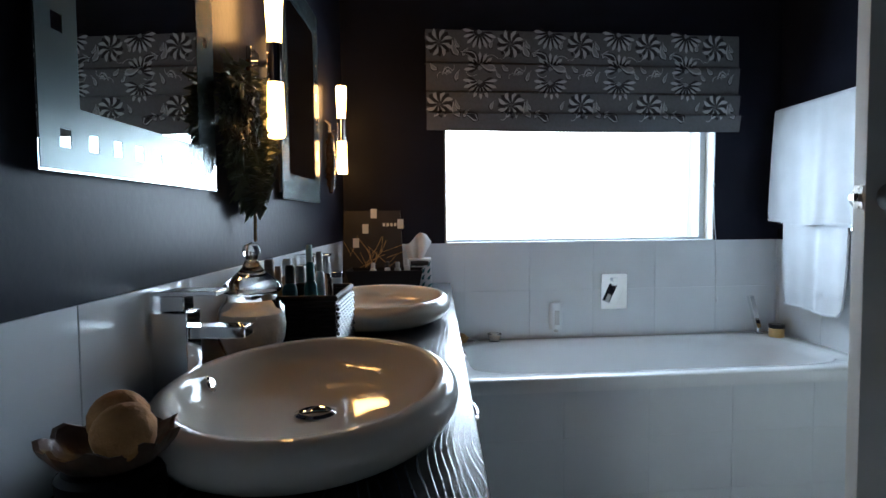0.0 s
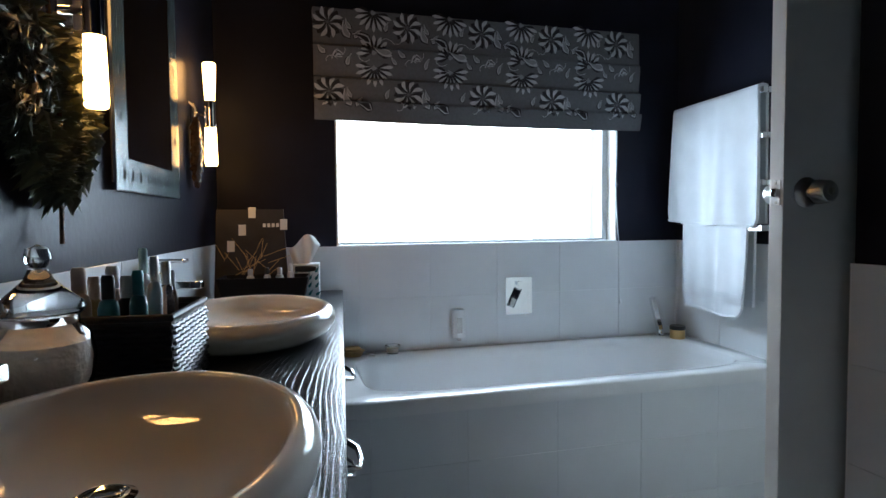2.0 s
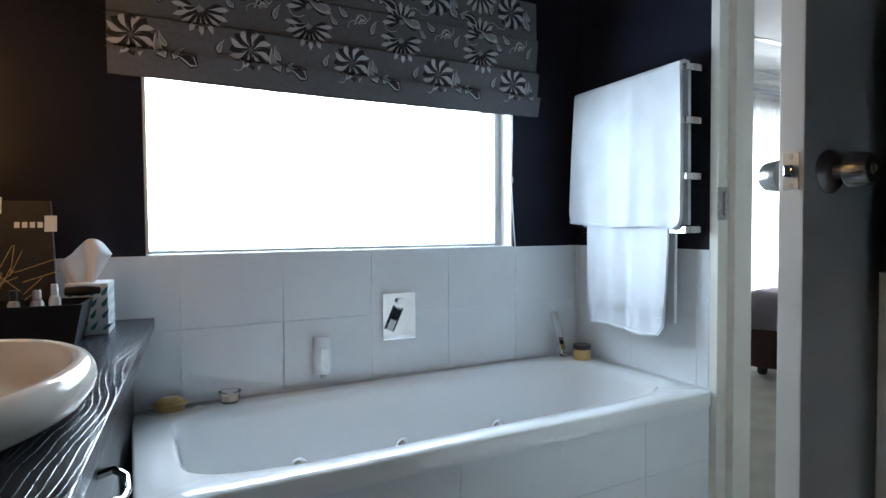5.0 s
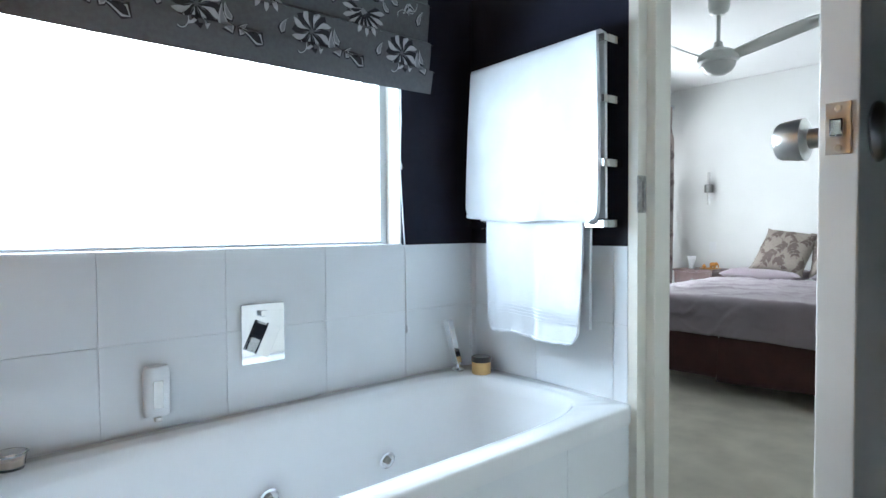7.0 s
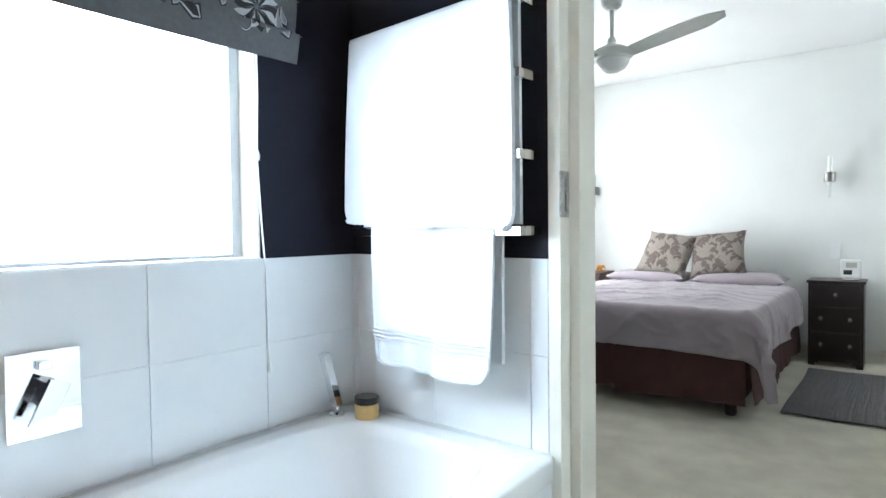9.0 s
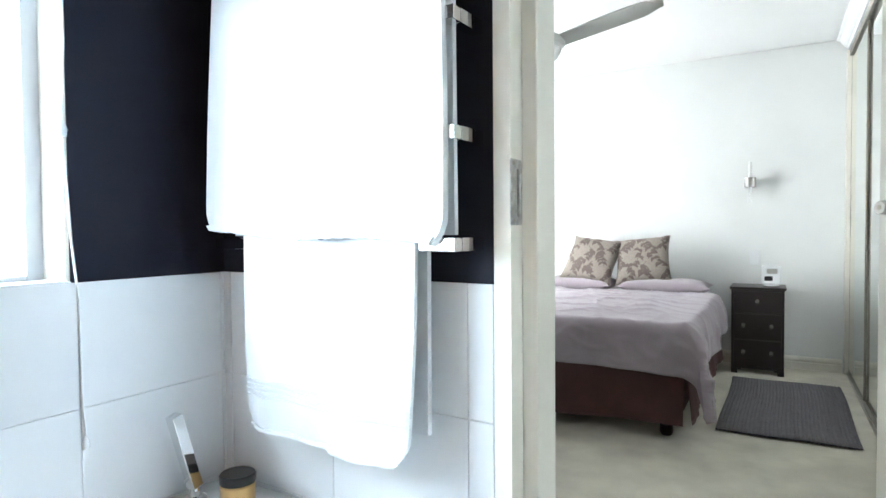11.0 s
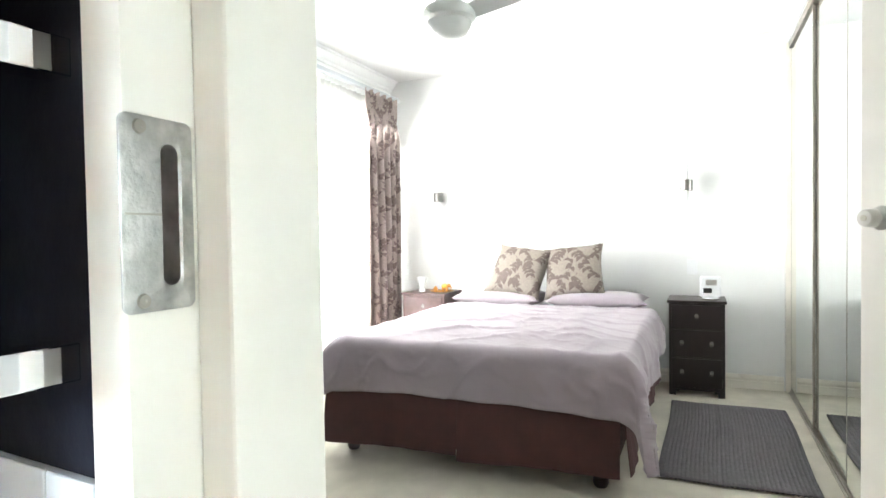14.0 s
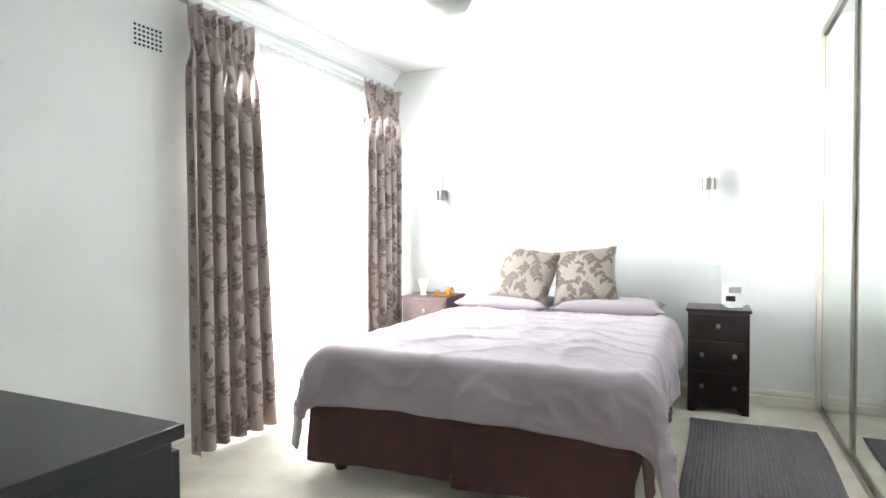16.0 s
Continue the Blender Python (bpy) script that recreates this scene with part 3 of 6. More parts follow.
def strike(parent, y):
    """A worn plate with rounded corners round an upright slot, two screws and a bent lip."""
    x, z = STRIKE_X, STRIKE_Z
    own, n = bmesh.new(), 48

    def outline(hx, hz, r, depth, dx=0.0):
        ring = []
        for i in range(n):
            a = 2 * math.pi * (i + 0.5) / n
            c, s = math.cos(a), math.sin(a)
            ring.append(own.verts.new((x + dx + math.copysign(hx - r, c) + r * c, depth, z + math.copysign(hz - r, s) + r * s)))
        return ring
    rings = [outline(0.0235, 0.053, 0.005, y - 0.0002, -0.008), outline(0.0235, 0.053, 0.005, y - 0.0016, -0.008), outline(0.0225, 0.052, 0.005, y - 0.0022, -0.008),
             outline(0.0070, 0.0420, 0.0066, y - 0.0022), outline(0.0058, 0.0395, 0.0056, y - 0.0010), outline(0.0058, 0.0395, 0.0056, y + 0.013)]
    for a, b in zip(rings, rings[1:]):
        for i in range(n):
            own.faces.new((a[i], a[(i + 1) % n], b[(i + 1) % n], b[i]))
    p = part("strike_plate", own, "worn_steel", parent, "worn steel strike plate", smooth=0.5)
    part("slot", box((x - 0.0055, y + 0.0125, z - 0.038), (x + 0.0065, y + 0.0136, z + 0.038)), "red", p, "dark red recess of the latch")
    for dz in (-0.0465, 0.0465):
        part("screw", lathe([(0, 0), (0.0042, 0), (0.0036, 0.0014), (0.0012, 0.0016), (0, 0.0008)], 14, (x - 0.020, y - 0.0022, z + dz), m=pose(0, 0, 0, 90)), "bronze", p)
    part("seam", box((x - 0.0300, y - 0.0025, z - 0.0006), (x - 0.0072, y - 0.0022, z + 0.0006)), "bronze", p, "thin seam across the plate")


strike(frame_thing, DOOR_N)


def hinged_door(name, hinge, angle, width, label, thick=0.040, knob_z=1.19, height=2.04):
    """A flush door along local +x from the hinge, turned by angle degrees about z."""
    t = thing(name, (0, 0, 0), label, "door", kind="structure")
    part("leaf", box((0, -thick / 2, 0.008), (width, thick / 2, height), 0.002), "door", t)
    kx = width - 0.062
    knob(t, (kx, thick / 2, knob_z), (0, 1, 0))
    knob(t, (kx, -thick / 2, knob_z), (0, -1, 0))
    latch = part("latch_plate", box((width, -0.0125, knob_z - 0.029), (width + 0.0015, 0.0125, knob_z + 0.029), 0.0005), "steel", t, "steel latch plate on the door edge")
    part("bolt", box((width + 0.001, -0.007, knob_z - 0.010), (width + 0.010, 0.007, knob_z + 0.010), 0.002), "chrome", latch)
    for z in (-0.022, 0.022):
        part("screw", lathe([(0, 0), (0.004, 0), (0.003, 0.001), (0, 0.001)], 12, (width + 0.0015, 0, knob_z + z), m=pose(0, 0, 0, 0, 90)), "bronze", latch)
    t.matrix_basis = Matrix.Translation(hinge) @ pose(0, 0, 0, 0, 0, angle)
    return t


hinged_door("door_1", (1.765, 1.285, 0), 178.8, 0.772, "white painted flush bathroom door standing open")
hinged_door("door_2", (2.98, 0.80, 0), 38, 0.76, "white painted flush bedroom door standing open")


# ---- windows ----
def bath_window():
    a0, z0, a1, z1 = WIN_B
    t = thing("window_1", ((a0 + a1) / 2, BN + 0.1, z0), "wide white aluminium bathroom window with frosted glass", "window", kind="structure")
    bm = bmesh.new()
    y0, y1 = BN + 0.075, BN + 0.115
    for lo, hi in (((a0, y0, z0), (a0 + 0.012, y1, z1)), ((a1 - 0.036, y0, z0), (a1, y1, z1)), ((a0 + 0.012, y0, z0), (a1 - 0.036, y1, z0 + 0.012)), ((a0 + 0.012, y0, z1 - 0.03), (a1 - 0.036, y1, z1))):
        box(lo, hi, 0.002, bm=bm)
    f = part("window_frame", bm, "alu", t)
    part("pane", box((a0 + 0.012, BN + 0.092, z0 + 0.012), (a1 - 0.036, BN + 0.096, z1 - 0.03)), "pane", t).visible_shadow = False
    part("window_sill", box((a0 + 0.001, BN - 0.004, z0 - 0.012), (a1 - 0.001, BN + 0.075, z0 + 0.003), 0.002), "tile", t, "white tiled window sill")
    for x0, x1 in ((a0 + 0.0005, a0 + 0.008), (a1 - 0.008, a1 - 0.0005)):
        part("reveal", box((x0, BN + 0.002, z0 + 0.003), (x1, BN + 0.075, z1)), "gloss", t)
        part("reveal", box((x0, BN + 0.1155, z0 + 0.003), (x1, BN + 0.198, z1)), "gloss", t)
    return t


bath_window()


def bed_window():
    a0, z0, a1, z1 = WIN_R
    t = thing("window_2", ((a0 + a1) / 2, RN + 0.12, z0), "tall white aluminium bedroom window behind sheer curtains", "window", kind="structure")
    bm = bmesh.new()
    y0, y1 = RN + 0.10, RN + 0.15
    mid = (a0 + a1) / 2
    for lo, hi in (((a0, y0, z0), (a0 + 0.04, y1, z1)), ((a1 - 0.04, y0, z0), (a1, y1, z1)), ((a0 + 0.04, y0, z0), (a1 - 0.04, y1, z0 + 0.04)), ((a0 + 0.04, y0, z1 - 0.04), (a1 - 0.04, y1, z1)), ((mid - 0.02, y0, z0 + 0.04), (mid + 0.02, y1, z1 - 0.04))):
        box(lo, hi, 0.002, bm=bm)
    part("window_frame", bm, "alu", t)
    for x0, x1 in ((a0 + 0.04, mid - 0.02), (mid + 0.02, a1 - 0.04)):
        part("pane", box((x0, RN + 0.122, z0 + 0.04), (x1, RN + 0.126, z1 - 0.04)), "pane", t).visible_shadow = False
    return t


bed_window()


# ---- bathroom things ----
def bathtub():
    x0, x1, y0, y1, z = 0.078, BE + 0.020, 1.992, BN - 0.014, 0.572
    t = thing("bathtub", ((x0 + x1) / 2, (y0 + y1) / 2, 0), "white enamel spa bath set in against the tiled walls", "bathtub")
    cx, cy = (x0 + x1) / 2, (y0 + y1) / 2
    hx, hy = (x1 - x0) / 2, (y1 - y0) / 2
    own = bmesh.new()
    n = 96
    # (half x, half y, height, squareness)
    prof = [(hx, hy, z - 0.05, 60), (hx, hy, z - 0.006, 60), (hx - 0.006, hy - 0.006, z, 60), (hx - 0.085, hy - 0.068, z, 5.5), (hx - 0.095, hy - 0.078, z - 0.006, 5.5),
            (hx - 0.105, hy - 0.088, z - 0.04, 5.2), (hx - 0.13, hy - 0.100, z - 0.2, 5), (hx - 0.17, hy - 0.115, z - 0.34, 4.6), (hx - 0.21, hy - 0.14, z - 0.395, 4.2), (hx - 0.28, hy - 0.19, z - 0.41, 4), (0, 0, z - 0.415, 4)]
    rings = []
    for a, b, h, p in prof:
        if a == 0:
            rings.append([own.verts.new((cx, cy, h))])
            continue
        ring = []
        for i in range(n):
            th = 2 * math.pi * (i + 0.5) / n
            c, s = math.cos(th), math.sin(th)
            k = (abs(c) ** p + abs(s) ** p) ** (-1 / p)
            if p >= 50:
                k = 1 / max(abs(c), abs(s))
            ring.append(own.verts.new((cx + a * c * k, cy + b * s * k, h)))
        rings.append(ring)
    for a, b in zip(rings, rings[1:]):
        for i in range(n):
            j = (i + 1) % n
            if len(b) == 1:
                own.faces.new((a[i], a[j], b[0]))
            else:
                own.faces.new((a[i], a[j], b[j], b[i]))
    body = part("body", own, "enamel", t, smooth=0.9)
    for x in (0.543, 0.906, 1.300):
        mm = pose(0, 0, 0, 90 + 7)
        at = (x, y1 - 0.1125, 0.355)
        j = part("jet", lathe([(0, 0), (0.027, 0), (0.028, 0.004), (0.022, 0.007), (0.018, 0.005), (0, 0.005)], 24, at, m=mm), "chrome", t, "round chrome spa jet")
        part("nozzle", lathe([(0, 0.0052), (0.010, 0.0052), (0.010, 0.010), (0.005, 0.010), (0.005, 0.008), (0, 0.008)], 16, at, m=mm), "bronze", j)
    part("apron", box((x0 + 0.004, y0 + 0.018, 0.0), (x1, y0 + 0.030, z - 0.051)), "grout", t, "grouted bath apron")
    return t


tub = bathtub()


skewed(VANITY_SIDE)


def vanity():
    x0, x1, y0, y1 = BW + 0.012, 0.108, 0.46, BN - 0.04
    t = thing("vanity_cabinet", ((x0 + x1) / 2, (y0 + y1) / 2, 0), "long dark stained oak vanity cabinet with chrome handles along the wall", "cabinet")
    part("carcass", box((x0, y0 + 0.02, 0.09), (x1 - 0.04, 1.985, CT - 0.030)), "cabinet", t)
    part("end_carcass", box((x0, 1.986, 0.09), (x1 - 0.055, y1, CT - 0.030)), "cabinet", t)
    part("plinth", box((x0, y0 + 0.03, 0.0), (x1 - 0.09, 1.98, 0.0895)), "cabinet", t)
    cuts = [0.48, 0.95, 1.42, 1.985]
    for a, b in zip(cuts, cuts[1:]):
        for z0, z1 in ((0.10, 0.33), (0.335, 0.578), (0.57, CT - 0.034)):
            d = part("drawer_front", box((x1 - 0.039, a + 0.002, z0), (x1 - 0.018, b - 0.002, z1), 0.0015), "cabinet", t)
            mid, hz = (a + b) / 2, z1 - 0.06
            pts = [(x1 - 0.019, mid - 0.055, hz), (x1 + 0.002, mid - 0.058, hz + 0.003), (x1 + 0.020, mid - 0.040, hz - 0.003), (x1 + 0.026, mid, hz - 0.008), (x1 + 0.020, mid + 0.040, hz - 0.003), (x1 + 0.002, mid + 0.058, hz + 0.003), (x1 - 0.019, mid + 0.055, hz)]
            part("handle", tube(pts, [0.007, 0.006, 0.005, 0.005, 0.005, 0.006, 0.007], 10), "chrome", d, "curved chrome handle")
    part("end_panel", box((x0, y0, 0.0), (x1 - 0.018, y0 + 0.018, CT - 0.031)), "cabinet", t)
    return t


vanity()
solo("worktop", box((BW + 0.012, 0.44, CT - 0.030), (0.110, BN - 0.015, CT), 0.002), "counter", "dark stained oak worktop with pale open grain", "worktop")


def basin(centre):
    t = thing("basin", (centre[0], centre[1], CT), "oval glazed white ceramic basin on the dark worktop", "basin", "basins on the vanity")
    prof = [(0.72, 0.0), (0.86, 0.006), (0.95, 0.019), (0.995, 0.036), (1.0, 0.048), (0.985, 0.059), (0.955, 0.067), (0.915, 0.071), (0.875, 0.071), (0.85, 0.067), (0.83, 0.058), (0.79, 0.045), (0.69, 0.026), (0.50, 0.015), (0.30, 0.011), (0.11, 0.010), (0.105, 0.006), (0, 0.006)]
    part("bowl", lathe(prof, 72, (centre[0], centre[1], CT + 0.001), 0.212, 0.290), "ceramic", t, smooth=1.2)
    d = part("drain", lathe([(0, 0), (0.030, 0), (0.031, 0.003), (0.024, 0.006), (0.018, 0.004), (0, 0.005)], 28, (centre[0], centre[1], CT + 0.010)), "chrome", t, "round chrome waste")
    m = pose(0, 0, 0, 0, 65)
    part("overflow", lathe([(0, 0), (0.013, 0), (0.013, 0.005), (0.009, 0.008), (0, 0.008)], 20, (centre[0] - 0.168, centre[1] + 0.03, CT + 0.047), m=m), "chrome", t, "chrome overflow cap")
    return t


basin((-0.128, 0.862))
basin((-0.122, 1.755))


def downlight(x, y):
    z = CEIL_B
    t = thing("ceiling_light", (x, y, z), "small round recessed ceiling light with a warm glow", "ceiling light", "recessed lights in the bathroom ceiling")
    part("rim", lathe([(0.034, 0.0), (0.045, 0.0), (0.045, -0.004), (0.034, -0.006)], 28, (x, y, z)), "chrome", t, "chrome rim")
    part("lens", lathe([(0, -0.001), (0.033, -0.001), (0.033, -0.003), (0, -0.003)], 28, (x, y, z)), "lit_lens", t, "lit round lens")


skewed(None)
downlight(-0.02, -0.22)
downlight(0.62, 0.85)
skewed(VANITY_SIDE)


def tap(x, y):
    t = thing("basin_tap", (x, y, CT), "square tall chrome basin mixer with a flat lever", "tap", "mixers beside the basins")
    part("base", box((x - 0.028, y - 0.030, CT), (x + 0.029, y + 0.030, CT + 0.006), 0.001), "chrome", t)
    part("column", box((x - 0.029, y - 0.026, CT + 0.006), (x + 0.025, y + 0.026, CT + 0.162), 0.0015), "chrome", t)
    part("spout", box((x + 0.0255, y - 0.019, CT + 0.122), (x + 0.108, y + 0.019, CT + 0.140), 0.0015), "chrome", t)
    part("cartridge", box((x - 0.018, y - 0.018, CT + 0.1625), (x + 0.018, y + 0.018, CT + 0.186), 0.0015), "chrome", t)
    part("lever", box((x - 0.028, y - 0.026, CT + 0.187), (x + 0.070, y + 0.026, CT + 0.194), 0.001), "chrome", t)
    return t


tap(-0.341, 0.895)
tap(-0.341, 1.775)


def wall_mirror(y0, y1, z0, z1):
    x = BW + 0.002
    t = thing("wall_mirror", (x, (y0 + y1) / 2, z0), "frameless rectangular mirror with a frosted border of small squares", "mirror", "mirrors over the basins")
    part("backing", box((x, y0 + 0.02, z0 + 0.02), (x + 0.010, y1 - 0.02, z1 - 0.02)), "dark_gap", t)
    part("glass", box((x + 0.0102, y0, z0), (x + 0.016, y1, z1)), "mirror", t)
    w, s = 0.075, 0.020
    xf = x + 0.0163
    bm = bmesh.new()
    for a, b, c, d in ((y0 + 0.002, z0 + 0.002, y1 - 0.002, z0 + 0.028), (y0 + 0.002, z0 + 0.028 + s, y1 - 0.002, z0 + w), (y0 + 0.002, z1 - 0.028, y1 - 0.002, z1 - 0.002), (y0 + 0.002, z1 - w, y1 - 0.002, z1 - 0.028 - s),
                       (y0 + 0.002, z0 + w, y0 + 0.028, z1 - w), (y0 + 0.028 + s, z0 + w, y0 + w, z1 - w), (y1 - 0.028, z0 + w, y1 - 0.002, z1 - w), (y1 - w, z0 + w, y1 - 0.028 - s, z1 - w)):
        box((xf, a, b), (xf + 0.0004, c, d), bm=bm)
    n = int((y1 - y0) / 0.052)
    pitch = (y1 - y0 - 0.004) / n
    for i in range(n):
        for zz in (z0 + 0.028, z1 - 0.028 - s):
            box((xf, y0 + 0.002 + pitch * i, zz), (xf + 0.0004, y0 + 0.002 + pitch * (i + 1) - s, zz + s), bm=bm)
    n = int((z1 - z0 - 2 * w) / 0.09)
    pitch = (z1 - z0 - 2 * w) / n
    for i in range(n):
        for yy in (y0 + 0.028, y1 - 0.028 - s):
            box((xf, yy, z0 + w + pitch * i), (xf + 0.0004, yy + s, z0 + w + pitch * (i + 1) - s), bm=bm)
    part("frosted_border", bm, "frosted", t, "pale frosted border")
    return t


wall_mirror(0.630, 1.125, 1.204, 1.850)
wall_mirror(1.600, 2.100, 1.204, 1.850)


def bath_sconce(y, z):
    x = BW + 0.058
    t = thing("wall_lamp", (BW, y, z), "chrome wall lamp with two lit frosted tubes against dark paint", "wall lamp", "lamps beside the mirrors")
    part("backplate", box((BW + 0.001, y - 0.032, z - 0.032), (BW + 0.012, y + 0.032, z + 0.032), 0.002), "chrome", t)
    part("arm", tube([(BW + 0.012, y, z), (x, y, z)], 0.008, 12), "chrome", t)
    part("collar", lathe([(0.0, -0.045), (0.019, -0.045), (0.019, 0.045), (0.0, 0.045)], 24, (x, y, z)), "chrome", t)
    for s in (1, -1):
        prof = [(0, 0.0452), (0.016, 0.0452), (0.021, 0.150), (0.021, 0.168), (0.018, 0.172), (0, 0.173)] if s > 0 else [(0, -0.0452), (0.018, -0.0452), (0.021, -0.160), (0.020, -0.168), (0.017, -0.172), (0, -0.173)]
        part("shade", lathe(prof, 24, (x, y, z)), "lit_tube", t, "lit warm frosted glass tube")
    return t


bath_sconce(1.403, 1.513)
bath_sconce(2.350, 1.498)


# ---- prints ----
def petal(bm, put, cx, cy, ang, length, width, start=0.0, lift=0.0, index=0, n=5, bend=0.0, tip=0.5):
    """A pointed petal or leaf laid on a surface through put(u, v, lift)."""
    left, right, mid = [], [], []
    ca, sa = math.cos(ang), math.sin(ang)
    for i in range(n + 1):
        s = i / n
        w = width * 0.5 * math.sin(math.pi * s ** tip) if 0 < i < n else 0
        d = start + length * s
        off = bend * math.sin(math.pi * s) * length
        for lst, py in ((left, w + off), (mid, off), (right, off - w)):
            if w == 0 and lst is not mid:
                continue
            lst.append(put(cx + d * ca - py * sa, cy + d * sa + py * ca, lift))
    mv = [bm.verts.new(p) for p in mid]
    for side in (left, right):
        sv = [mv[0]] + [bm.verts.new(p) for p in side] + [mv[-1]]
        for i in range(n):
            vs = []
            for v in (sv[i], sv[i + 1], mv[i + 1], mv[i]):
                if v not in vs:
                    vs.append(v)
            if len(vs) > 2:
                f = bm.faces.new(vs)
                f.material_index = index


def stem(bm, put, pts, w, lift, index):
    prev = None
    for i, (x, y) in enumerate(pts):
        x2, y2 = pts[min(i + 1, len(pts) - 1)]
        x1, y1 = pts[max(i - 1, 0)]
        dx, dy = x2 - x1, y2 - y1
        ln = math.hypot(dx, dy) or 1
        nx, ny = -dy / ln * w / 2, dx / ln * w / 2
        cur = (bm.verts.new(put(x + nx, y + ny, lift)), bm.verts.new(put(x - nx, y - ny, lift)))
        if prev:
            f = bm.faces.new((prev[0], cur[0], cur[1], prev[1]))
            f.material_index = index
        prev = cur


def curl(cx, cy, r0, a0, turn, n=14, shrink=0.75):
    return [(cx + r0 * (1 - shrink * i / n) * math.cos(a0 + turn * i / n), cy + r0 * (1 - shrink * i / n) * math.sin(a0 + turn * i / n)) for i in range(n + 1)]


def blind_motifs(bm, put, w, h):
    cell = 0.319
    rnd = random.Random(4)
    for row, y in enumerate((h - 0.055, h - 0.325)):
        for k in range(6):
            cx = 0.058 + k * cell
            if cx > w - 0.02:
                continue
            for i in range(8):
                a = i * math.pi / 4 + 0.2
                petal(bm, put, cx, y, a - 0.10, 0.058, 0.030, 0.004, 0.0016, 1, bend=-0.12, tip=1.4)
                petal(bm, put, cx, y, a + 0.14, 0.054, 0.017, 0.010, 0.0024, 0, bend=0.16, tip=1.6)
    for k in range(6):
        cx = 0.240 + k * cell
        if cx > w - 0.03:
            continue
        for y, up in ((h - 0.165, 1), (h - 0.225, -1), (h - 0.005, -1)):
            for i in range(9):
                a = (math.pi / 2) * up + (i - 4) * 0.42
                ln = 0.060 if up > 0 else 0.064
                if y > h - 0.02 and a > 0:
                    continue
                petal(bm, put, cx, y, a, ln, 0.034, 0.004, 0.0016, 1, tip=1.7)
                petal(bm, put, cx, y, a, ln - 0.006, 0.015, 0.020, 0.0024, 0, tip=1.8)
            petal(bm, put, cx - 0.012, y, 0, 0.024, 0.02, 0, 0.0030, 2)
    for k in range(-1, 6):
        for y in (h - 0.08, h - 0.35):
            for dx, dy, a, ln, wd, b in ((0.115, -0.035, 1.9, 0.070, 0.028, 0.12), (0.13, -0.035, 0.9, 0.045, 0.018, 0.1), (0.20, -0.045, 2.75, 0.075, 0.030, -0.1), (0.285, -0.085, 2.8, 0.080, 0.032, 0.12), (0.10, -0.145, 1.2, 0.05, 0.018, 0.1), (0.02, -0.10, 2.3, 0.045, 0.02, 0.1), (0.155, -0.15, 0.3, 0.05, 0.018, -0.1), (0.255, 0.0, 1.2, 0.04, 0.018, 0.1), (0.305, -0.13, 2.2, 0.04, 0.016, 0.1), (0.12, 0.0, 2.0, 0.045, 0.018, 0.1)):
                cx, cy = k * cell + 0.03 + dx, y + dy
                tx, ty = cx + ln * math.cos(a) * 1.25, cy + ln * math.sin(a) * 1.25
                if min(cx, tx) < 0.012 or max(cx, tx) > w - 0.012 or min(cy, ty) < 0.010 or max(cy, ty) > h - 0.010:
                    continue
                ln, wd = ln * 1.2, wd * 1.35
                petal(bm, put, cx, cy, a, ln, wd, 0, 0.0016, 1, bend=b)
                petal(bm, put, cx, cy, a, ln * 0.9, wd * 0.72, 0.004, 0.0022, 0, bend=b)
                petal(bm, put, cx, cy, a, ln * 0.8, wd * 0.46, 0.007, 0.0028, 2 if b > 0 else 1, bend=b)
            for dx, dy, r, a0, turn in ((0.03, -0.13, 0.035, 0.4, 2.6), (0.30, -0.03, 0.030, 1.0, -2.8), (0.07, -0.085, 0.026, 0.5, -4.6), (0.245, -0.055, 0.050, 0.2, 2.2), (0.16, -0.09, 0.040, -0.6, -2.4)):
                cx, cy = k * cell + 0.03 + dx, y + dy
                if cx < 0.055 or cx > w - 0.055 or cy < 0.055:
                    continue
                pts = curl(cx, cy, r, a0, turn)
                stem(bm, put, pts, 0.0055, 0.0014, 1)
                stem(bm, put, pts, 0.0028, 0.0020, 0)
            if 0.06 < k * cell + 0.09 < w - 0.05 and y - 0.11 > 0.04:
                petal(bm, put, k * cell + 0.115, y - 0.095, 3.6, 0.05, 0.034, 0, 0.0010, 0, bend=-0.2)
                petal(bm, put, k * cell + 0.112, y - 0.097, 3.6, 0.040, 0.022, 0, 0.0014, 1, bend=-0.2)
                petal(bm, put, k * cell + 0.108, y - 0.099, 3.6, 0.028, 0.011, 0, 0.0018, 0, bend=-0.2)


skewed(None)


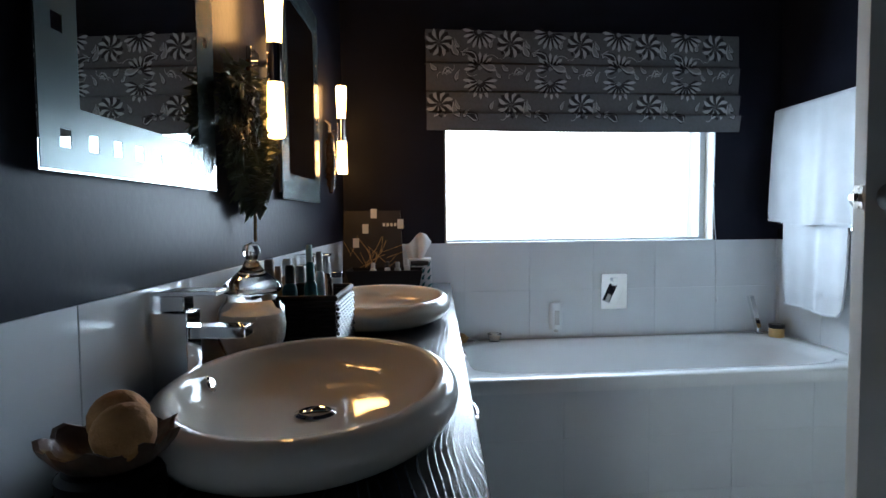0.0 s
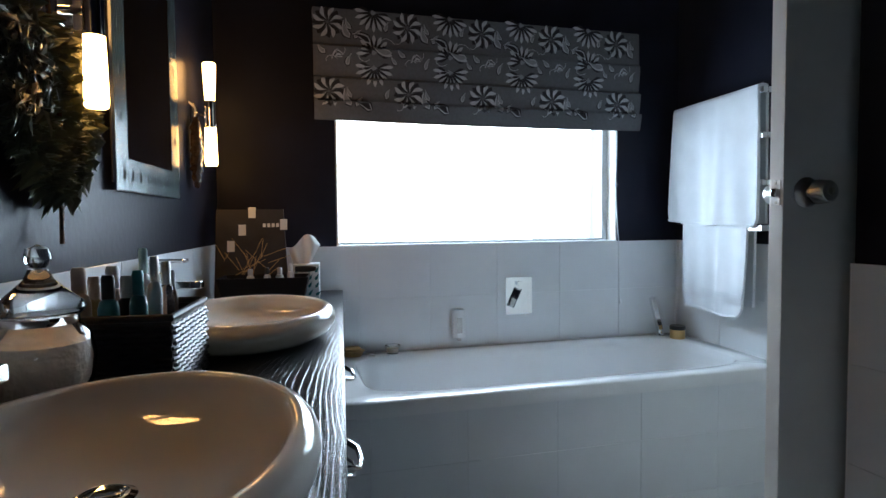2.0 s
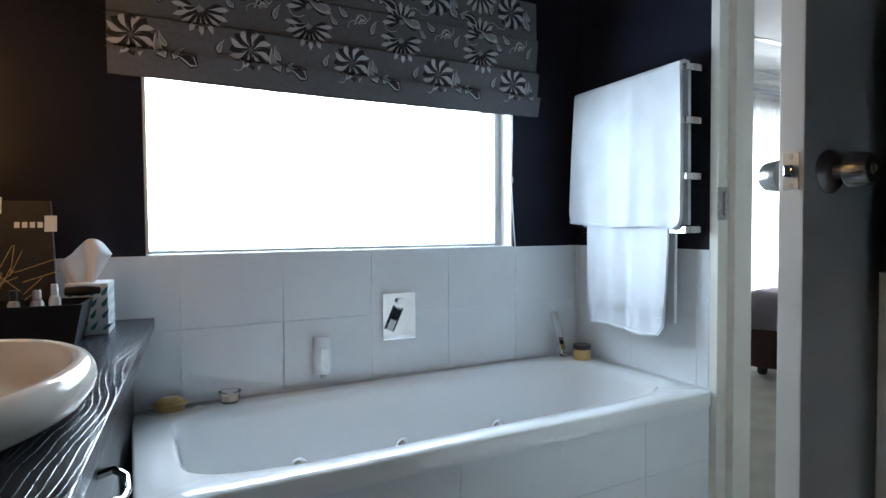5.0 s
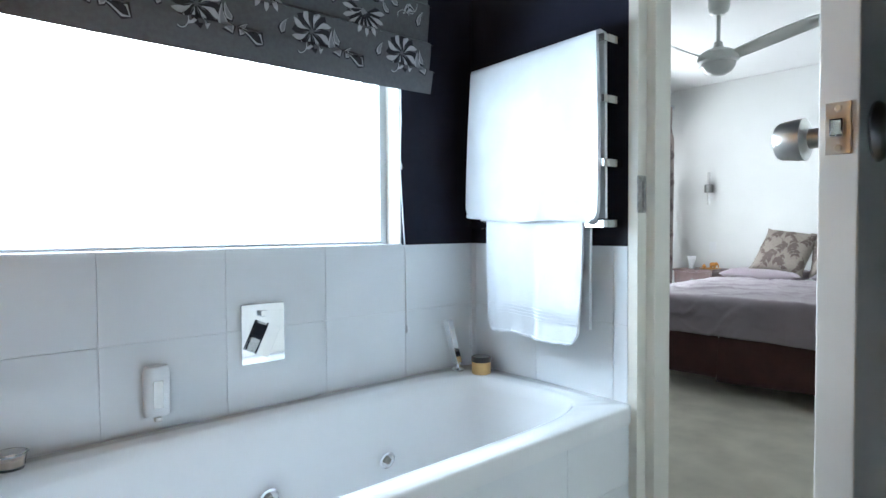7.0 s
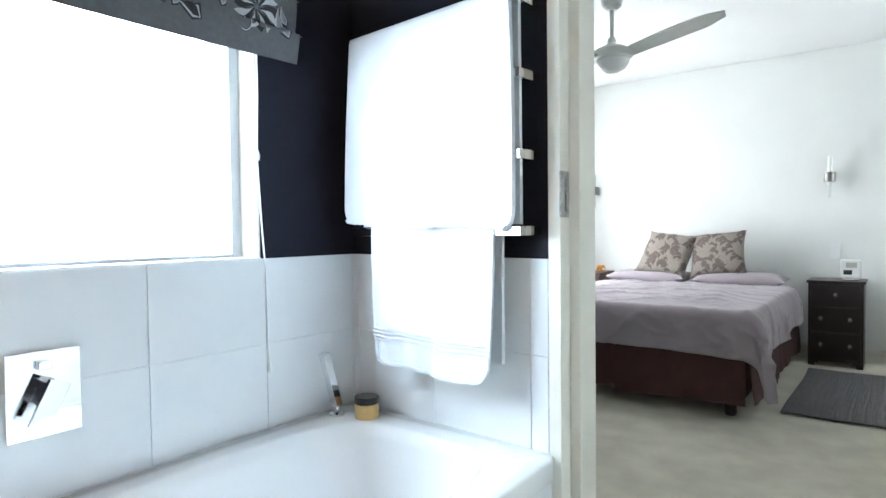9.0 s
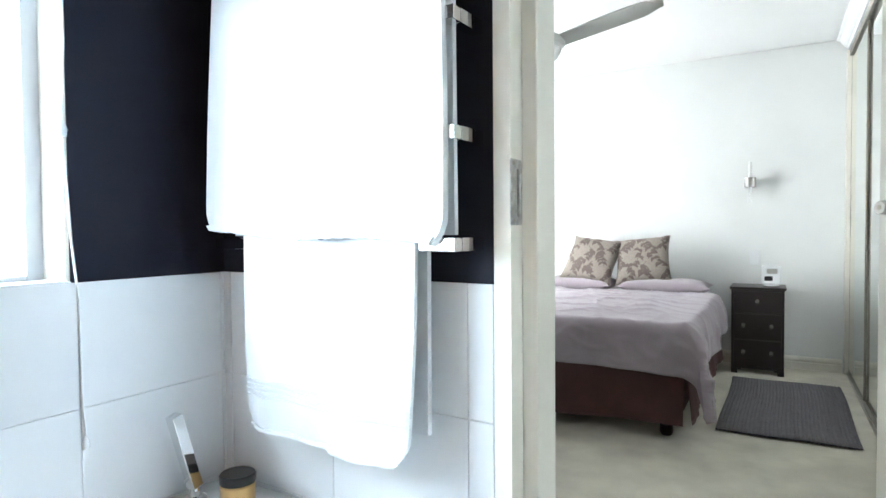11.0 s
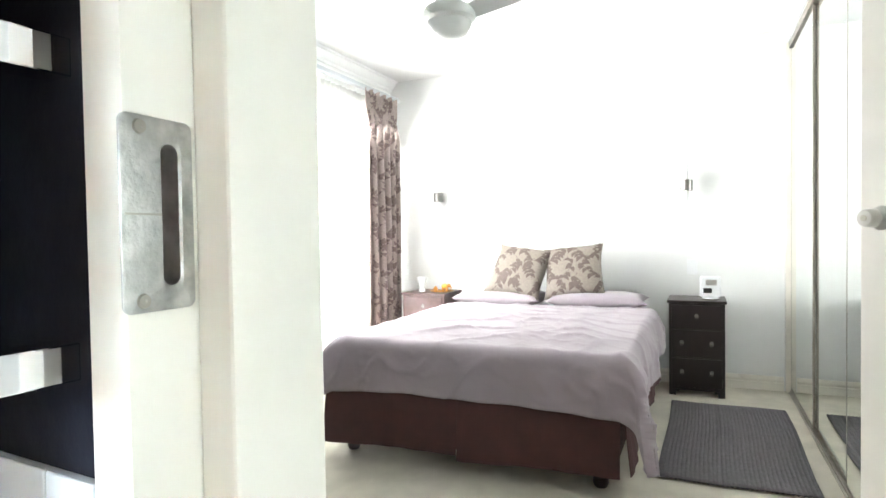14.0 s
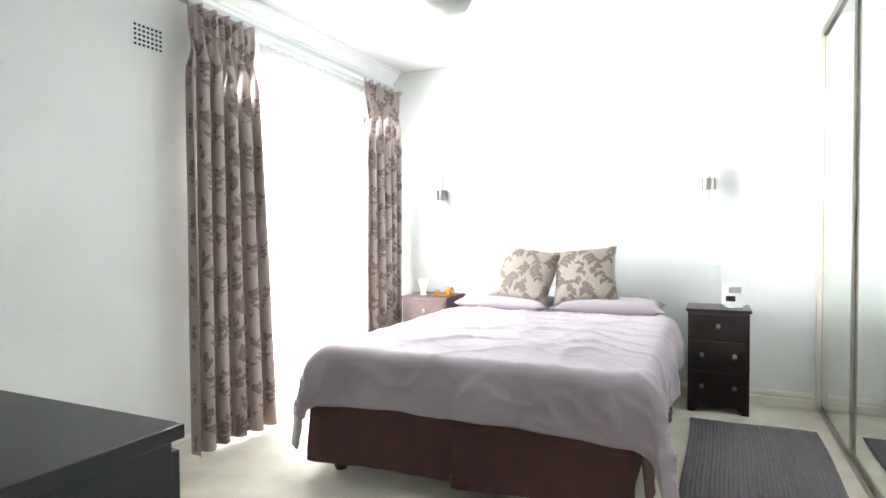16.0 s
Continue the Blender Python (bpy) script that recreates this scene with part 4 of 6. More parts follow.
def roman_blind():
    x0, x1, z0, z1 = 0.042, 1.545, 1.548, 2.000
    w, h = x1 - x0, z1 - z0
    t = thing("roman_blind", ((x0 + x1) / 2, BN - 0.06, z0), "grey roman blind with white and black flower print", "blind")

    def front(u, v, lift=0.0):
        # folds: each lower fold stands further out, then tucks back
        z = z0 + v
        out = 0.0
        for edge, depth in ((0.30, 0.010), (0.17, 0.018), (0.075, 0.022)):
            if v < edge + 0.001:
                out += depth * smoothstep(1 - (edge - v) / 0.14 if edge - v < 0.14 else 0)
        side = 0.0
        sag = -0.006 * math.sin(math.pi * min(1, max(0, u / w))) if v < 0.08 else 0
        wob = 0.0015 * math.sin(u * 9 + v * 21)
        return Vector((x0 + u + side, BN - 0.052 - out - wob - lift, z + sag * (1 - v / 0.08 if v < 0.08 else 0)))

    levels = sorted({0.0749, 0.0756, 0.1699, 0.1706, 0.2999, 0.3006, h} | {round(0.01 * i, 3) for i in range(43)})
    bm = bmesh.new()
    nu = 60
    rows = [[bm.verts.new(front(w * i / nu, v)) for i in range(nu + 1)] for v in levels]
    for a, b in zip(rows, rows[1:]):
        for i in range(nu):
            bm.faces.new((a[i], a[i + 1], b[i + 1], b[i]))
    bmesh.ops.recalc_face_normals(bm, faces=bm.faces)
    part("fabric", bm, "blind", t, smooth=0.7)
    for v, dz in ((0.30, 0.10), (0.17, 0.075), (0.075, 0.06)):
        p = front(0, v - 0.002)
        part("fold", sheet(30, 3, lambda a, b: Vector((x0 - 0.006 + (w + 0.022) * a, p.y + 0.006 + 0.02 * b, z0 + v - 0.001 + dz * 0.07 * b))), "blind", t, smooth=1)
    part("lining", box((x0 + 0.004, BN - 0.030, z0 + 0.012), (x1 - 0.004, BN - 0.027, z1 - 0.002)), "blind", t, "plain grey lining")
    part("headrail", box((x0, BN - 0.047, z1 - 0.03), (x1, BN - 0.002, z1 + 0.004), 0.002), "blind", t)
    pr = bmesh.new()
    k = w / 1.455
    blind_motifs(pr, lambda u, v, lift=0.0: front(u * k, v * k, lift), w / k, h / k)
    ob = part("floral_print", pr, ["blind_white", "blind_black", "blind_grey"], t, "white and black flower print", smooth=1, kind="stuff")
    cord_x = 1.469
    pts = [(cord_x - 0.02, BN - 0.02, 1.60), (cord_x - 0.018, BN - 0.018, 1.45), (cord_x - 0.024, BN - 0.018, 1.30)]
    part("cord", tube(pts, 0.0022, 6), "plastic", t, "thin white pull cord")
    part("cord", tube([(cord_x - 0.024, BN - 0.018, 1.30), (cord_x - 0.014, BN - 0.02, 1.10), (cord_x, BN - 0.012, 1.0), (cord_x + 0.004, BN - 0.010, 0.80), (cord_x + 0.008, BN - 0.010, 0.745)], 0.0022, 6), "plastic", t, "thin white pull cord")
    part("toggle", lathe([(0, 0), (0.007, 0.002), (0.0085, 0.015), (0.004, 0.030), (0, 0.031)], 14, (cord_x - 0.024, BN - 0.018, 1.285)), "plastic", t)
    part("toggle", lathe([(0, 0), (0.006, 0.002), (0.0075, 0.013), (0.003, 0.026), (0, 0.027)], 14, (cord_x + 0.008, BN - 0.010, 0.722)), "plastic", t)
    return t


roman_blind()


# ---- towel rail and towels ----
skewed(DOOR_SIDE)
def towel_rail():
    x0, x1 = BE - 0.090, BE - 0.068
    t = thing("heated_towel_rail", (BE - 0.05, 2.33, 1.05), "square chrome heated towel ladder fixed to the dark wall", "towel rail")
    for z in (1.095, 1.268, 1.448, 1.618):
        b = part("bar", box((x0, 2.036, z - 0.011), (x1, 2.625, z + 0.011), 0.0015), "chrome", t)
        for y in (2.036, 2.603):
            part("bracket", box((x1 + 0.0003, y, z - 0.011), (BE - 0.001, y + 0.022, z + 0.011), 0.001), "chrome", b)
    return t


towel_rail()


def hung_towel(name, y0, y1, z_top, front_z, back_z, x_front, x_back, label, seed=0, skew=0.0, bands=0):
    total_f, total_b = z_top - front_z, z_top - back_z

    def f(u, v):
        y = lerp(y1, y0, u)
        fold = 0.006 * math.sin(u * 11 + seed) + 0.004 * math.sin(u * 23 + 2 * seed + 3 * v) + 0.010 * math.exp(-((u - 0.62) / 0.05) ** 2)
        d = v * (total_f + 0.06 + total_b)
        if d < total_f:
            k = 1 - d / total_f
            z = front_z + d + skew * (u - 0.5) * k
            corner = max(0.0, 1 - d / 0.045) ** 2
            yy = y + 0.012 * k * math.sin(u * 3 + seed) + 0.022 * corner * (max(0.0, u - 0.9) - max(0.0, 0.1 - u)) * 10 - 0.010 * (u - 0.5) * math.sin(math.pi * k)
            return Vector((x_front - 0.006 - fold * (0.3 + 0.9 * k) - 0.010 * k, yy, z + 0.004 * math.sin(u * 9 + seed) * k + 0.0015 * math.sin(u * 120) * k ** 8))
        if d < total_f + 0.06:
            a = (d - total_f) / 0.06 * math.pi
            return Vector((lerp(x_front - 0.006, x_back, (1 - math.cos(a)) / 2), y, z_top + 0.012 * math.sin(a)))
        k = (d - total_f - 0.06) / total_b
        return Vector((x_back + 0.004 * k * math.sin(u * 13 + seed), y, z_top - k * total_b))
    t = thing(name, (x_front, (y0 + y1) / 2, front_z), label, "towel", "towels on the heated rail")
    part("cloth", sheet(44, 60, f, 0.011), "towel", t, smooth=1.5)
    part("hem", sheet(40, 2, lambda u, v: f(u, 0.001 + 0.010 * v) + Vector((-0.0045, 0, 0)), 0.004), "towel", t, smooth=1.5)
    for k in range(bands):
        part("band", sheet(40, 1, lambda u, v: f(0.01 + 0.98 * u, (0.062 + 0.010 * k + 0.004 * v) / (total_f + 0.06 + total_b)) + Vector((-0.0020, 0, 0)), 0.003), "towel", t, "narrow woven ridge", smooth=1.5)
    return t


hung_towel("bath_towel", 2.060, 2.608, 1.636, 1.106, 1.11, BE - 0.090, BE - 0.046, "large folded white terry bath towel over the top rail", 1, -0.02)
hung_towel("hand_towel", 2.108, 2.530, 1.113, 0.735, 0.78, BE - 0.090, BE - 0.050, "white terry hand towel with a woven band over the lowest rail", 5, -0.01, 4)


# ---- fittings over the bath ----
skewed(None)
def mixer_plate():
    cx, cz = 0.948, 0.787
    y = BN - 0.0125
    t = thing("bath_mixer", (cx, y, cz), "square chrome bath mixer plate on the white tiles", "tap")
    part("plate", box((cx - 0.065, y - 0.006, cz - 0.085), (cx + 0.065, y, cz + 0.085), 0.001), "chrome", t)
    m = Matrix.Translation((cx, y - 0.02, cz)) @ pose(0, 0, 0, 0, 25, 0)
    part("cartridge", box((-0.018, -0.020, -0.022), (0.018, 0.0135, 0.022), 0.001, m=m), "chrome", t)
    part("lever", box((-0.019, -0.032, -0.062), (0.019, -0.0205, 0.030), 0.001, m=m), "chrome", t)
    part("diverter", box((cx - 0.014, y - 0.022, cz + 0.050), (cx + 0.010, y - 0.0062, cz + 0.066), 0.001), "chrome", t)
    return t


mixer_plate()


def wall_soap_holder():
    t = thing("wall_dispenser", (0.655, BN - 0.013, 0.60), "slim white plastic dispenser on the tiles over the bath", "dispenser")
    part("body", lathe([(0, 0), (0.030, 0.002), (0.032, 0.02), (0.032, 0.110), (0.028, 0.128), (0, 0.132)], 24, (0.655, BN - 0.030, 0.612), 1.0, 0.52), "plastic", t)
    part("window", box((0.643, BN - 0.0485, 0.635), (0.667, BN - 0.0465, 0.705), 0.001), "steel", t, "grey level window")
    part("nozzle", box((0.647, BN - 0.046, 0.600), (0.663, BN - 0.026, 0.6115), 0.002), "steel", t)
    return t


wall_soap_holder()


def hand_shower():
    t = thing("hand_shower", (1.655, 2.645, 0.572), "slim square chrome hand shower standing on the bath rim", "shower")
    part("holder", lathe([(0, 0), (0.022, 0), (0.022, 0.006), (0.012, 0.010), (0.012, 0.028), (0, 0.028)], 20, (1.655, 2.645, 0.5725)), "chrome", t)
    m = Matrix.Translation((1.655, 2.645, 0.600)) @ pose(0, 0, 0, 0, -16, 0)
    part("handle", box((-0.012, -0.012, 0), (0.012, 0.012, 0.165), 0.002, m=m), "chrome", t)
    return t


hand_shower()


def scrub_jar():
    at = (1.690, 2.560, 0.572)
    t = thing("scrub_jar", at, "amber jar with a black lid on the bath corner", "jar")
    part("body", lathe([(0, 0), (0.032, 0), (0.034, 0.003), (0.034, 0.038), (0.031, 0.042), (0, 0.042)], 28, at), "amber", t)
    part("lid", lathe([(0, 0.0425), (0.035, 0.0425), (0.036, 0.046), (0.036, 0.058), (0.033, 0.061), (0, 0.061)], 28, at), "black_plastic", t, "black lid")


scrub_jar()


def soap_dish():
    at = (0.180, 2.650, 0.572)
    t = thing("soap_dish", at, "small yellow oval soap dish on the bath rim", "soap dish")
    part("dish", lathe([(0, 0), (0.028, 0), (0.036, 0.018), (0.040, 0.022), (0.037, 0.024), (0, 0.018)], 24, at, 1.3, 0.9), "amber", t)
    part("soap", lathe([(0, 0.020), (0.028, 0.022), (0.030, 0.032), (0.022, 0.040), (0, 0.042)], 24, at, 1.2, 0.8), "amber", t)
    at = (0.350, 2.655, 0.572)
    t = thing("glass_pot", at, "low clear glass pot on the bath rim", "pot")
    part("cup", lathe([(0, 0), (0.026, 0), (0.030, 0.030), (0.034, 0.034), (0.030, 0.036), (0.026, 0.006), (0, 0.005)], 24, at), "glass", t)
    part("wax", lathe([(0, 0.006), (0.024, 0.006), (0.026, 0.022), (0, 0.023)], 24, at), "salt", t, "white wax")
    solo("bath_control", lathe([(0, 0), (0.016, 0), (0.017, 0.004), (0.010, 0.008), (0, 0.008)], 20, (0.258, 2.625, 0.5722)), "chrome", "small round chrome spa control on the bath rim", "control")


soap_dish()


# ---- things on the worktop ----
skewed(VANITY_SIDE)


def salt_jar():
    at = (-0.300, 1.125, CT)
    t = thing("apothecary_jar", at, "lidded glass jar of bath salts on the dark worktop", "jar")
    jar = part("jar", lathe([(0, 0), (0.045, 0), (0.046, 0.006), (0.034, 0.014), (0.044, 0.028), (0.064, 0.070), (0.067, 0.105), (0.060, 0.135), (0.048, 0.148), (0.047, 0.158), (0.052, 0.162), (0.049, 0.164), (0.044, 0.158), (0.045, 0.148), (0.057, 0.133), (0.064, 0.105), (0.061, 0.072), (0.041, 0.031), (0, 0.024)], 36, at), "glass", t)
    jar.visible_shadow = False
    part("salts", lathe([(0, 0.0245), (0.038, 0.031), (0.059, 0.072), (0.0615, 0.100), (0.058, 0.122), (0.03, 0.130), (0, 0.128)], 32, at), "salt", t, "white bath salts")
    lid = part("lid", lathe([(0, 0.1645), (0.054, 0.165), (0.056, 0.170), (0.052, 0.178), (0.030, 0.196), (0.018, 0.208), (0.012, 0.222), (0, 0.222)], 36, at), "glass", t)
    lid.visible_shadow = False
    part("finial", lathe([(0, 0.2225), (0.010, 0.224), (0.017, 0.236), (0.014, 0.250), (0, 0.256)], 24, at), "glass", lid)


salt_jar()


def wicker_basket(x0, x1, y0, y1, z0, z1, label):
    t = thing("wicker_basket", ((x0 + x1) / 2, (y0 + y1) / 2, z0), label, "basket")
    bm = bmesh.new()
    for a, b, c, d in ((x0, y0, x1, y0 + 0.006), (x0, y1 - 0.006, x1, y1), (x0, y0 + 0.006, x0 + 0.006, y1 - 0.006), (x1 - 0.006, y0 + 0.006, x1, y1 - 0.006)):
        box((a, b, z0), (c, d, z1 - 0.004), bm=bm)
    box((x0 + 0.006, y0 + 0.006, z0), (x1 - 0.006, y1 - 0.006, z0 + 0.006), bm=bm)
    part("shell", bm, "wicker", t)
    weave = bmesh.new()
    nz = int((z1 - z0) / 0.0095)
    for i in range(nz):
        z = z0 + 0.006 + i * (z1 - z0 - 0.012) / nz
        ph = i % 2
        for along, lo, hi, fix, sgn in (("y", y0, y1, x1, 1), ("x", x0, x1, y0, -1)):
            pts = []
            steps = int((hi - lo) / 0.008)
            for k in range(steps + 1):
                s = lerp(lo, hi, k / steps)
                off = fix + sgn * (0.0025 + 0.0022 * math.cos(math.pi * (k / 2.0 + ph)))
                pts.append((off, s, z) if along == "y" else (s, off, z))
            tube(pts, 0.0038, 5, bm=weave)
    part("weave", weave, "wicker", t, "glossy black woven cane", kind="stuff")
    part("rim", tube([(x0, y0, z1), (x1, y0, z1), (x1, y1, z1), (x0, y1, z1), (x0, y0, z1)], 0.0065, 8), "wicker", t)
    return t


wicker_basket(-0.335, -0.160, 1.228, 1.455, CT, CT + 0.133, "square black wicker basket of toiletries on the worktop")


def bottle(x, y, z, r, h, body, cap, label, neck=0.5, square=2.0):
    t = thing("toiletry_bottle", (x, y, z), label + " among the toiletries", "bottle", "toiletries on the worktop")
    part("body", lathe([(0, 0), (r * 0.92, 0), (r, 0.004), (r, h * 0.72), (r * 0.8, h * 0.78), (r * neck, h * 0.80), (0, h * 0.80)], 20, (x, y, z), power=square), body, t)
    part("cap", lathe([(0, h * 0.802), (r * neck * 1.25, h * 0.802), (r * neck * 1.25, h * 0.97), (r * neck, h), (0, h)], 20, (x, y, z)), cap, t)


Z = CT + 0.007
for x, y, r, h, b, c, lab in ((-0.318, 1.505, 0.017, 0.165, "tan", "tan", "tan plastic bottle with a matching cap"), (-0.315, 1.545, 0.015, 0.150, "amber", "tan", "pale amber bottle"), (-0.275, 1.505, 0.016, 0.155, "teal", "black_plastic", "teal tube with a dark cap"),
                              (-0.232, 1.510, 0.014, 0.160, "teal", "teal", "teal plastic tube"), (-0.265, 1.55, 0.018, 0.150, "black_plastic", "steel", "black bottle with a silver cap"), (-0.225, 1.56, 0.012, 0.175, "plastic", "steel", "white bottle with a silver cap"),
                              (-0.22, 1.60, 0.013, 0.165, "glass", "steel", "clear glass bottle"), (-0.26, 1.605, 0.012, 0.185, "plastic", "mint", "white bottle with a mint cap"), (-0.31, 1.60, 0.018, 0.160, "tan", "plastic", "tan bottle with a white cap"), (-0.222, 1.635, 0.010, 0.150, "tan", "plastic", "slim tan tube")):
    bottle(x + 0.012, 1.262 + (y - 1.505) * 1.25, Z, r, h * 1.25, b, c, lab)


def black_tray():
    x0, x1, y0, y1, z = -0.285, -0.028, 2.31, 2.44, CT
    t = thing("storage_box", ((x0 + x1) / 2, (y0 + y1) / 2, z), "flared black leatherette box with cosmetics in it", "box")
    own = bmesh.new()
    f = 0.022
    rings = []
    for d, h in ((0.0, 0.0), (-f, 0.095), (-f + 0.006, 0.095), (0.006, 0.006)):
        rings.append([own.verts.new((x, y, z + h)) for x, y in ((x0 + d, y0 + d), (x1 - d, y0 + d), (x1 - d, y1 - d * 0.3), (x0 + d, y1 - d * 0.3))])
    for a, b in zip(rings, rings[1:]):
        for i in range(4):
            own.faces.new((a[i], a[(i + 1) % 4], b[(i + 1) % 4], b[i]))
    own.faces.new(rings[0])
    own.faces.new(rings[-1])
    part("body", own, "black_card", t)
    for x, y, r, h, b, c, lab in ((-0.15, 2.37, 0.012, 0.118, "plastic", "black_plastic", "small white pot with a black cap"), (-0.11, 2.39, 0.014, 0.115, "steel", "steel", "small silver pot"), (-0.07, 2.36, 0.012, 0.130, "plastic", "plastic", "white tube"), (-0.21, 2.39, 0.014, 0.112, "plastic", "plastic", "small white pot")):
        bottle(x, y, z + 0.007, r, h, b, c, lab)
    solo("hairbrush", lathe([(0, 0), (0.010, 0.003), (0.012, 0.04), (0.008, 0.075), (0, 0.078)], 14, (-0.06, 2.40, z + 0.115), m=pose(0, 0, 0, 0, 90)), "black_plastic", "black brush handle resting across the box", "brush")


black_tray()


def tissue_box():
    x0, x1, y0, y1, z0, z1 = -0.040, 0.024, 2.455, 2.575, CT, CT + 0.127
    t = thing("tissue_box", ((x0 + x1) / 2, (y0 + y1) / 2, z0), "mint and white tissue box with a tissue pulled up", "tissue box")
    b = part("carton", box((x0 - 0.03, y0, z0), (x1, y1, z1), 0.002), "plastic", t)
    bm = bmesh.new()
    rnd = random.Random(3)
    for k in range(16):
        u, v = 0.006 + (k % 4) * 0.024, 0.012 + (k // 4) * 0.028
        petal(bm, lambda a, c, l: Vector((x0 - 0.028 + a, y0 - 0.0006 - l, z0 + c)), u, v, rnd.uniform(0.6, 1.2), 0.028, 0.010, 0, 0.0002, 0)
        petal(bm, lambda a, c, l: Vector((x1 + 0.0006 + l, y0 + 0.004 + a, z0 + c)), u * 1.2, v, rnd.uniform(0.6, 1.2), 0.028, 0.010, 0, 0.0002, 0)
    part("leaf_print", bm, "teal", b, "teal leaf print", kind="stuff")

    def f(u, v):
        a = (u - 0.5) * 2
        w = 0.030 + 0.035 * v - 0.030 * max(0, v - 0.75) * 4
        return Vector((-0.043 + a * w + 0.018 * v, 2.515 + 0.012 * math.sin(a * 5 + v * 3), z1 - 0.004 + 0.112 * v - 0.028 * v * a * a + 0.014 * v * a))
    part("tissue", sheet(22, 12, f, 0.001), "tissue", t, "white pulled tissue", smooth=1.5)


tissue_box()


def display_board():
    x0, x1, z0, z1 = -0.354, -0.088, CT, 1.182
    t = thing("display_box", ((x0 + x1) / 2, 2.50, z0), "black printed gift box lid with gold lines leaning in the corner", "box")

    def put(u, v, lift=0.0):
        return Vector((x0 + u, 2.490 + 0.05 * v / (z1 - z0) - lift, z0 + v))
    bm = bmesh.new()
    w, h = x1 - x0, z1 - z0
    a = [bm.verts.new(put(u, v, l)) for l in (0, -0.018) for u, v in ((0, 0), (w, 0), (w - 0.02, h), (0.005, h))]
    for idx in ((0, 1, 2, 3), (7, 6, 5, 4), (0, 4, 5, 1), (1, 5, 6, 2), (2, 6, 7, 3), (3, 7, 4, 0)):
        bm.faces.new([a[i] for i in idx])
    body = part("panel", bm, "board", t)
    for u, v in ((0.12, 0.30), (0.235, 0.255), (0.085, 0.235), (0.045, 0.175)):
        bm = bmesh.new()
        c = [bm.verts.new(put(u + a2, v + b2, l)) for l in (0.0006, 0.003) for a2, b2 in ((0, 0), (0.026, 0), (0.026, 0.040), (0, 0.040))]
        for idx in ((0, 1, 2, 3), (7, 6, 5, 4), (0, 4, 5, 1), (1, 5, 6, 2), (2, 6, 7, 3), (3, 7, 4, 0)):
            bm.faces.new([c[i] for i in idx])
        part("sachet", bm, "plastic", t, "small white printed sachet")
    bm = bmesh.new()
    rnd = random.Random(9)
    for k in range(26):
        u, v = rnd.uniform(0.03, 0.20), rnd.uniform(0.06, 0.16)
        ang = rnd.choice((0.5, 0.9, 1.3, 1.9, 2.4)) + rnd.uniform(-0.2, 0.2)
        ln = rnd.uniform(0.05, 0.11)
        stem(bm, put, [(u, v), (u + ln * math.cos(ang), v + ln * math.sin(ang))], 0.0018, 0.0008, 0)
    part("gold_lines", bm, "amber", body, "fine gold lines", kind="stuff")
    bm = bmesh.new()
    for k in range(5):
        stem(bm, put, [(0.172 + k * 0.016, 0.272), (0.183 + k * 0.016, 0.272)], 0.014, 0.0008, 0)
    part("lettering", bm, "plastic", body, "white mark", kind="stuff")


display_board()


def shell_bowl():
    at = (-0.280, 0.600, CT)
    t = thing("shell_bowl", at, "brown shell bowl on a dark pot with two sponges", "bowl")
    part("pot", lathe([(0, 0), (0.045, 0), (0.05, 0.01), (0.052, 0.045), (0.046, 0.05), (0, 0.05)], 28, at), "black_plastic", t, "dark round pot")
    own = bmesh.new()
    n = 40
    rings = []
    for r, z, wv in ((0.033, 0.051, 0), (0.050, 0.060, 0.03), (0.060, 0.074, 0.06), (0.063, 0.082, 0.08), (0.058, 0.081, 0.08), (0.045, 0.066, 0.03), (0.028, 0.058, 0)):
        rings.append([own.verts.new((at[0] + r * (1 + wv * math.sin(9 * a)) * math.cos(a), at[1] + r * (1 + wv * math.sin(9 * a)) * math.sin(a), CT + z + wv * 0.06 * math.sin(9 * a + 1))) for a in [2 * math.pi * i / n for i in range(n)]])
    for a, b in zip(rings, rings[1:]):
        for i in range(n):
            own.faces.new((a[i], a[(i + 1) % n], b[(i + 1) % n], b[i]))
    own.faces.new(rings[0][::-1])
    own.faces.new(rings[-1])
    part("shell", own, "shell", t, "scalloped brown shell")
    for dx, dy, z, r in ((0.0, 0.015, 0.092, 0.030), (0.025, -0.022, 0.090, 0.030)):
        s = thing("round_sponge", (at[0] + dx, at[1] + dy, CT + z - r + 0.002), "orange round natural sponge in the shell bowl", "sponge", "sponges in the shell bowl")
        own = bmesh.new()
        bmesh.ops.create_icosphere(own, subdivisions=3, radius=r, matrix=Matrix.Translation((at[0] + dx, at[1] + dy, CT + z)))
        for v in own.verts:
            v.co += 0.0016 * noise.noise(v.co * 90) * Vector((1, 1, 1))
        part("body", own, "sponge", s, smooth=2)


shell_bowl()


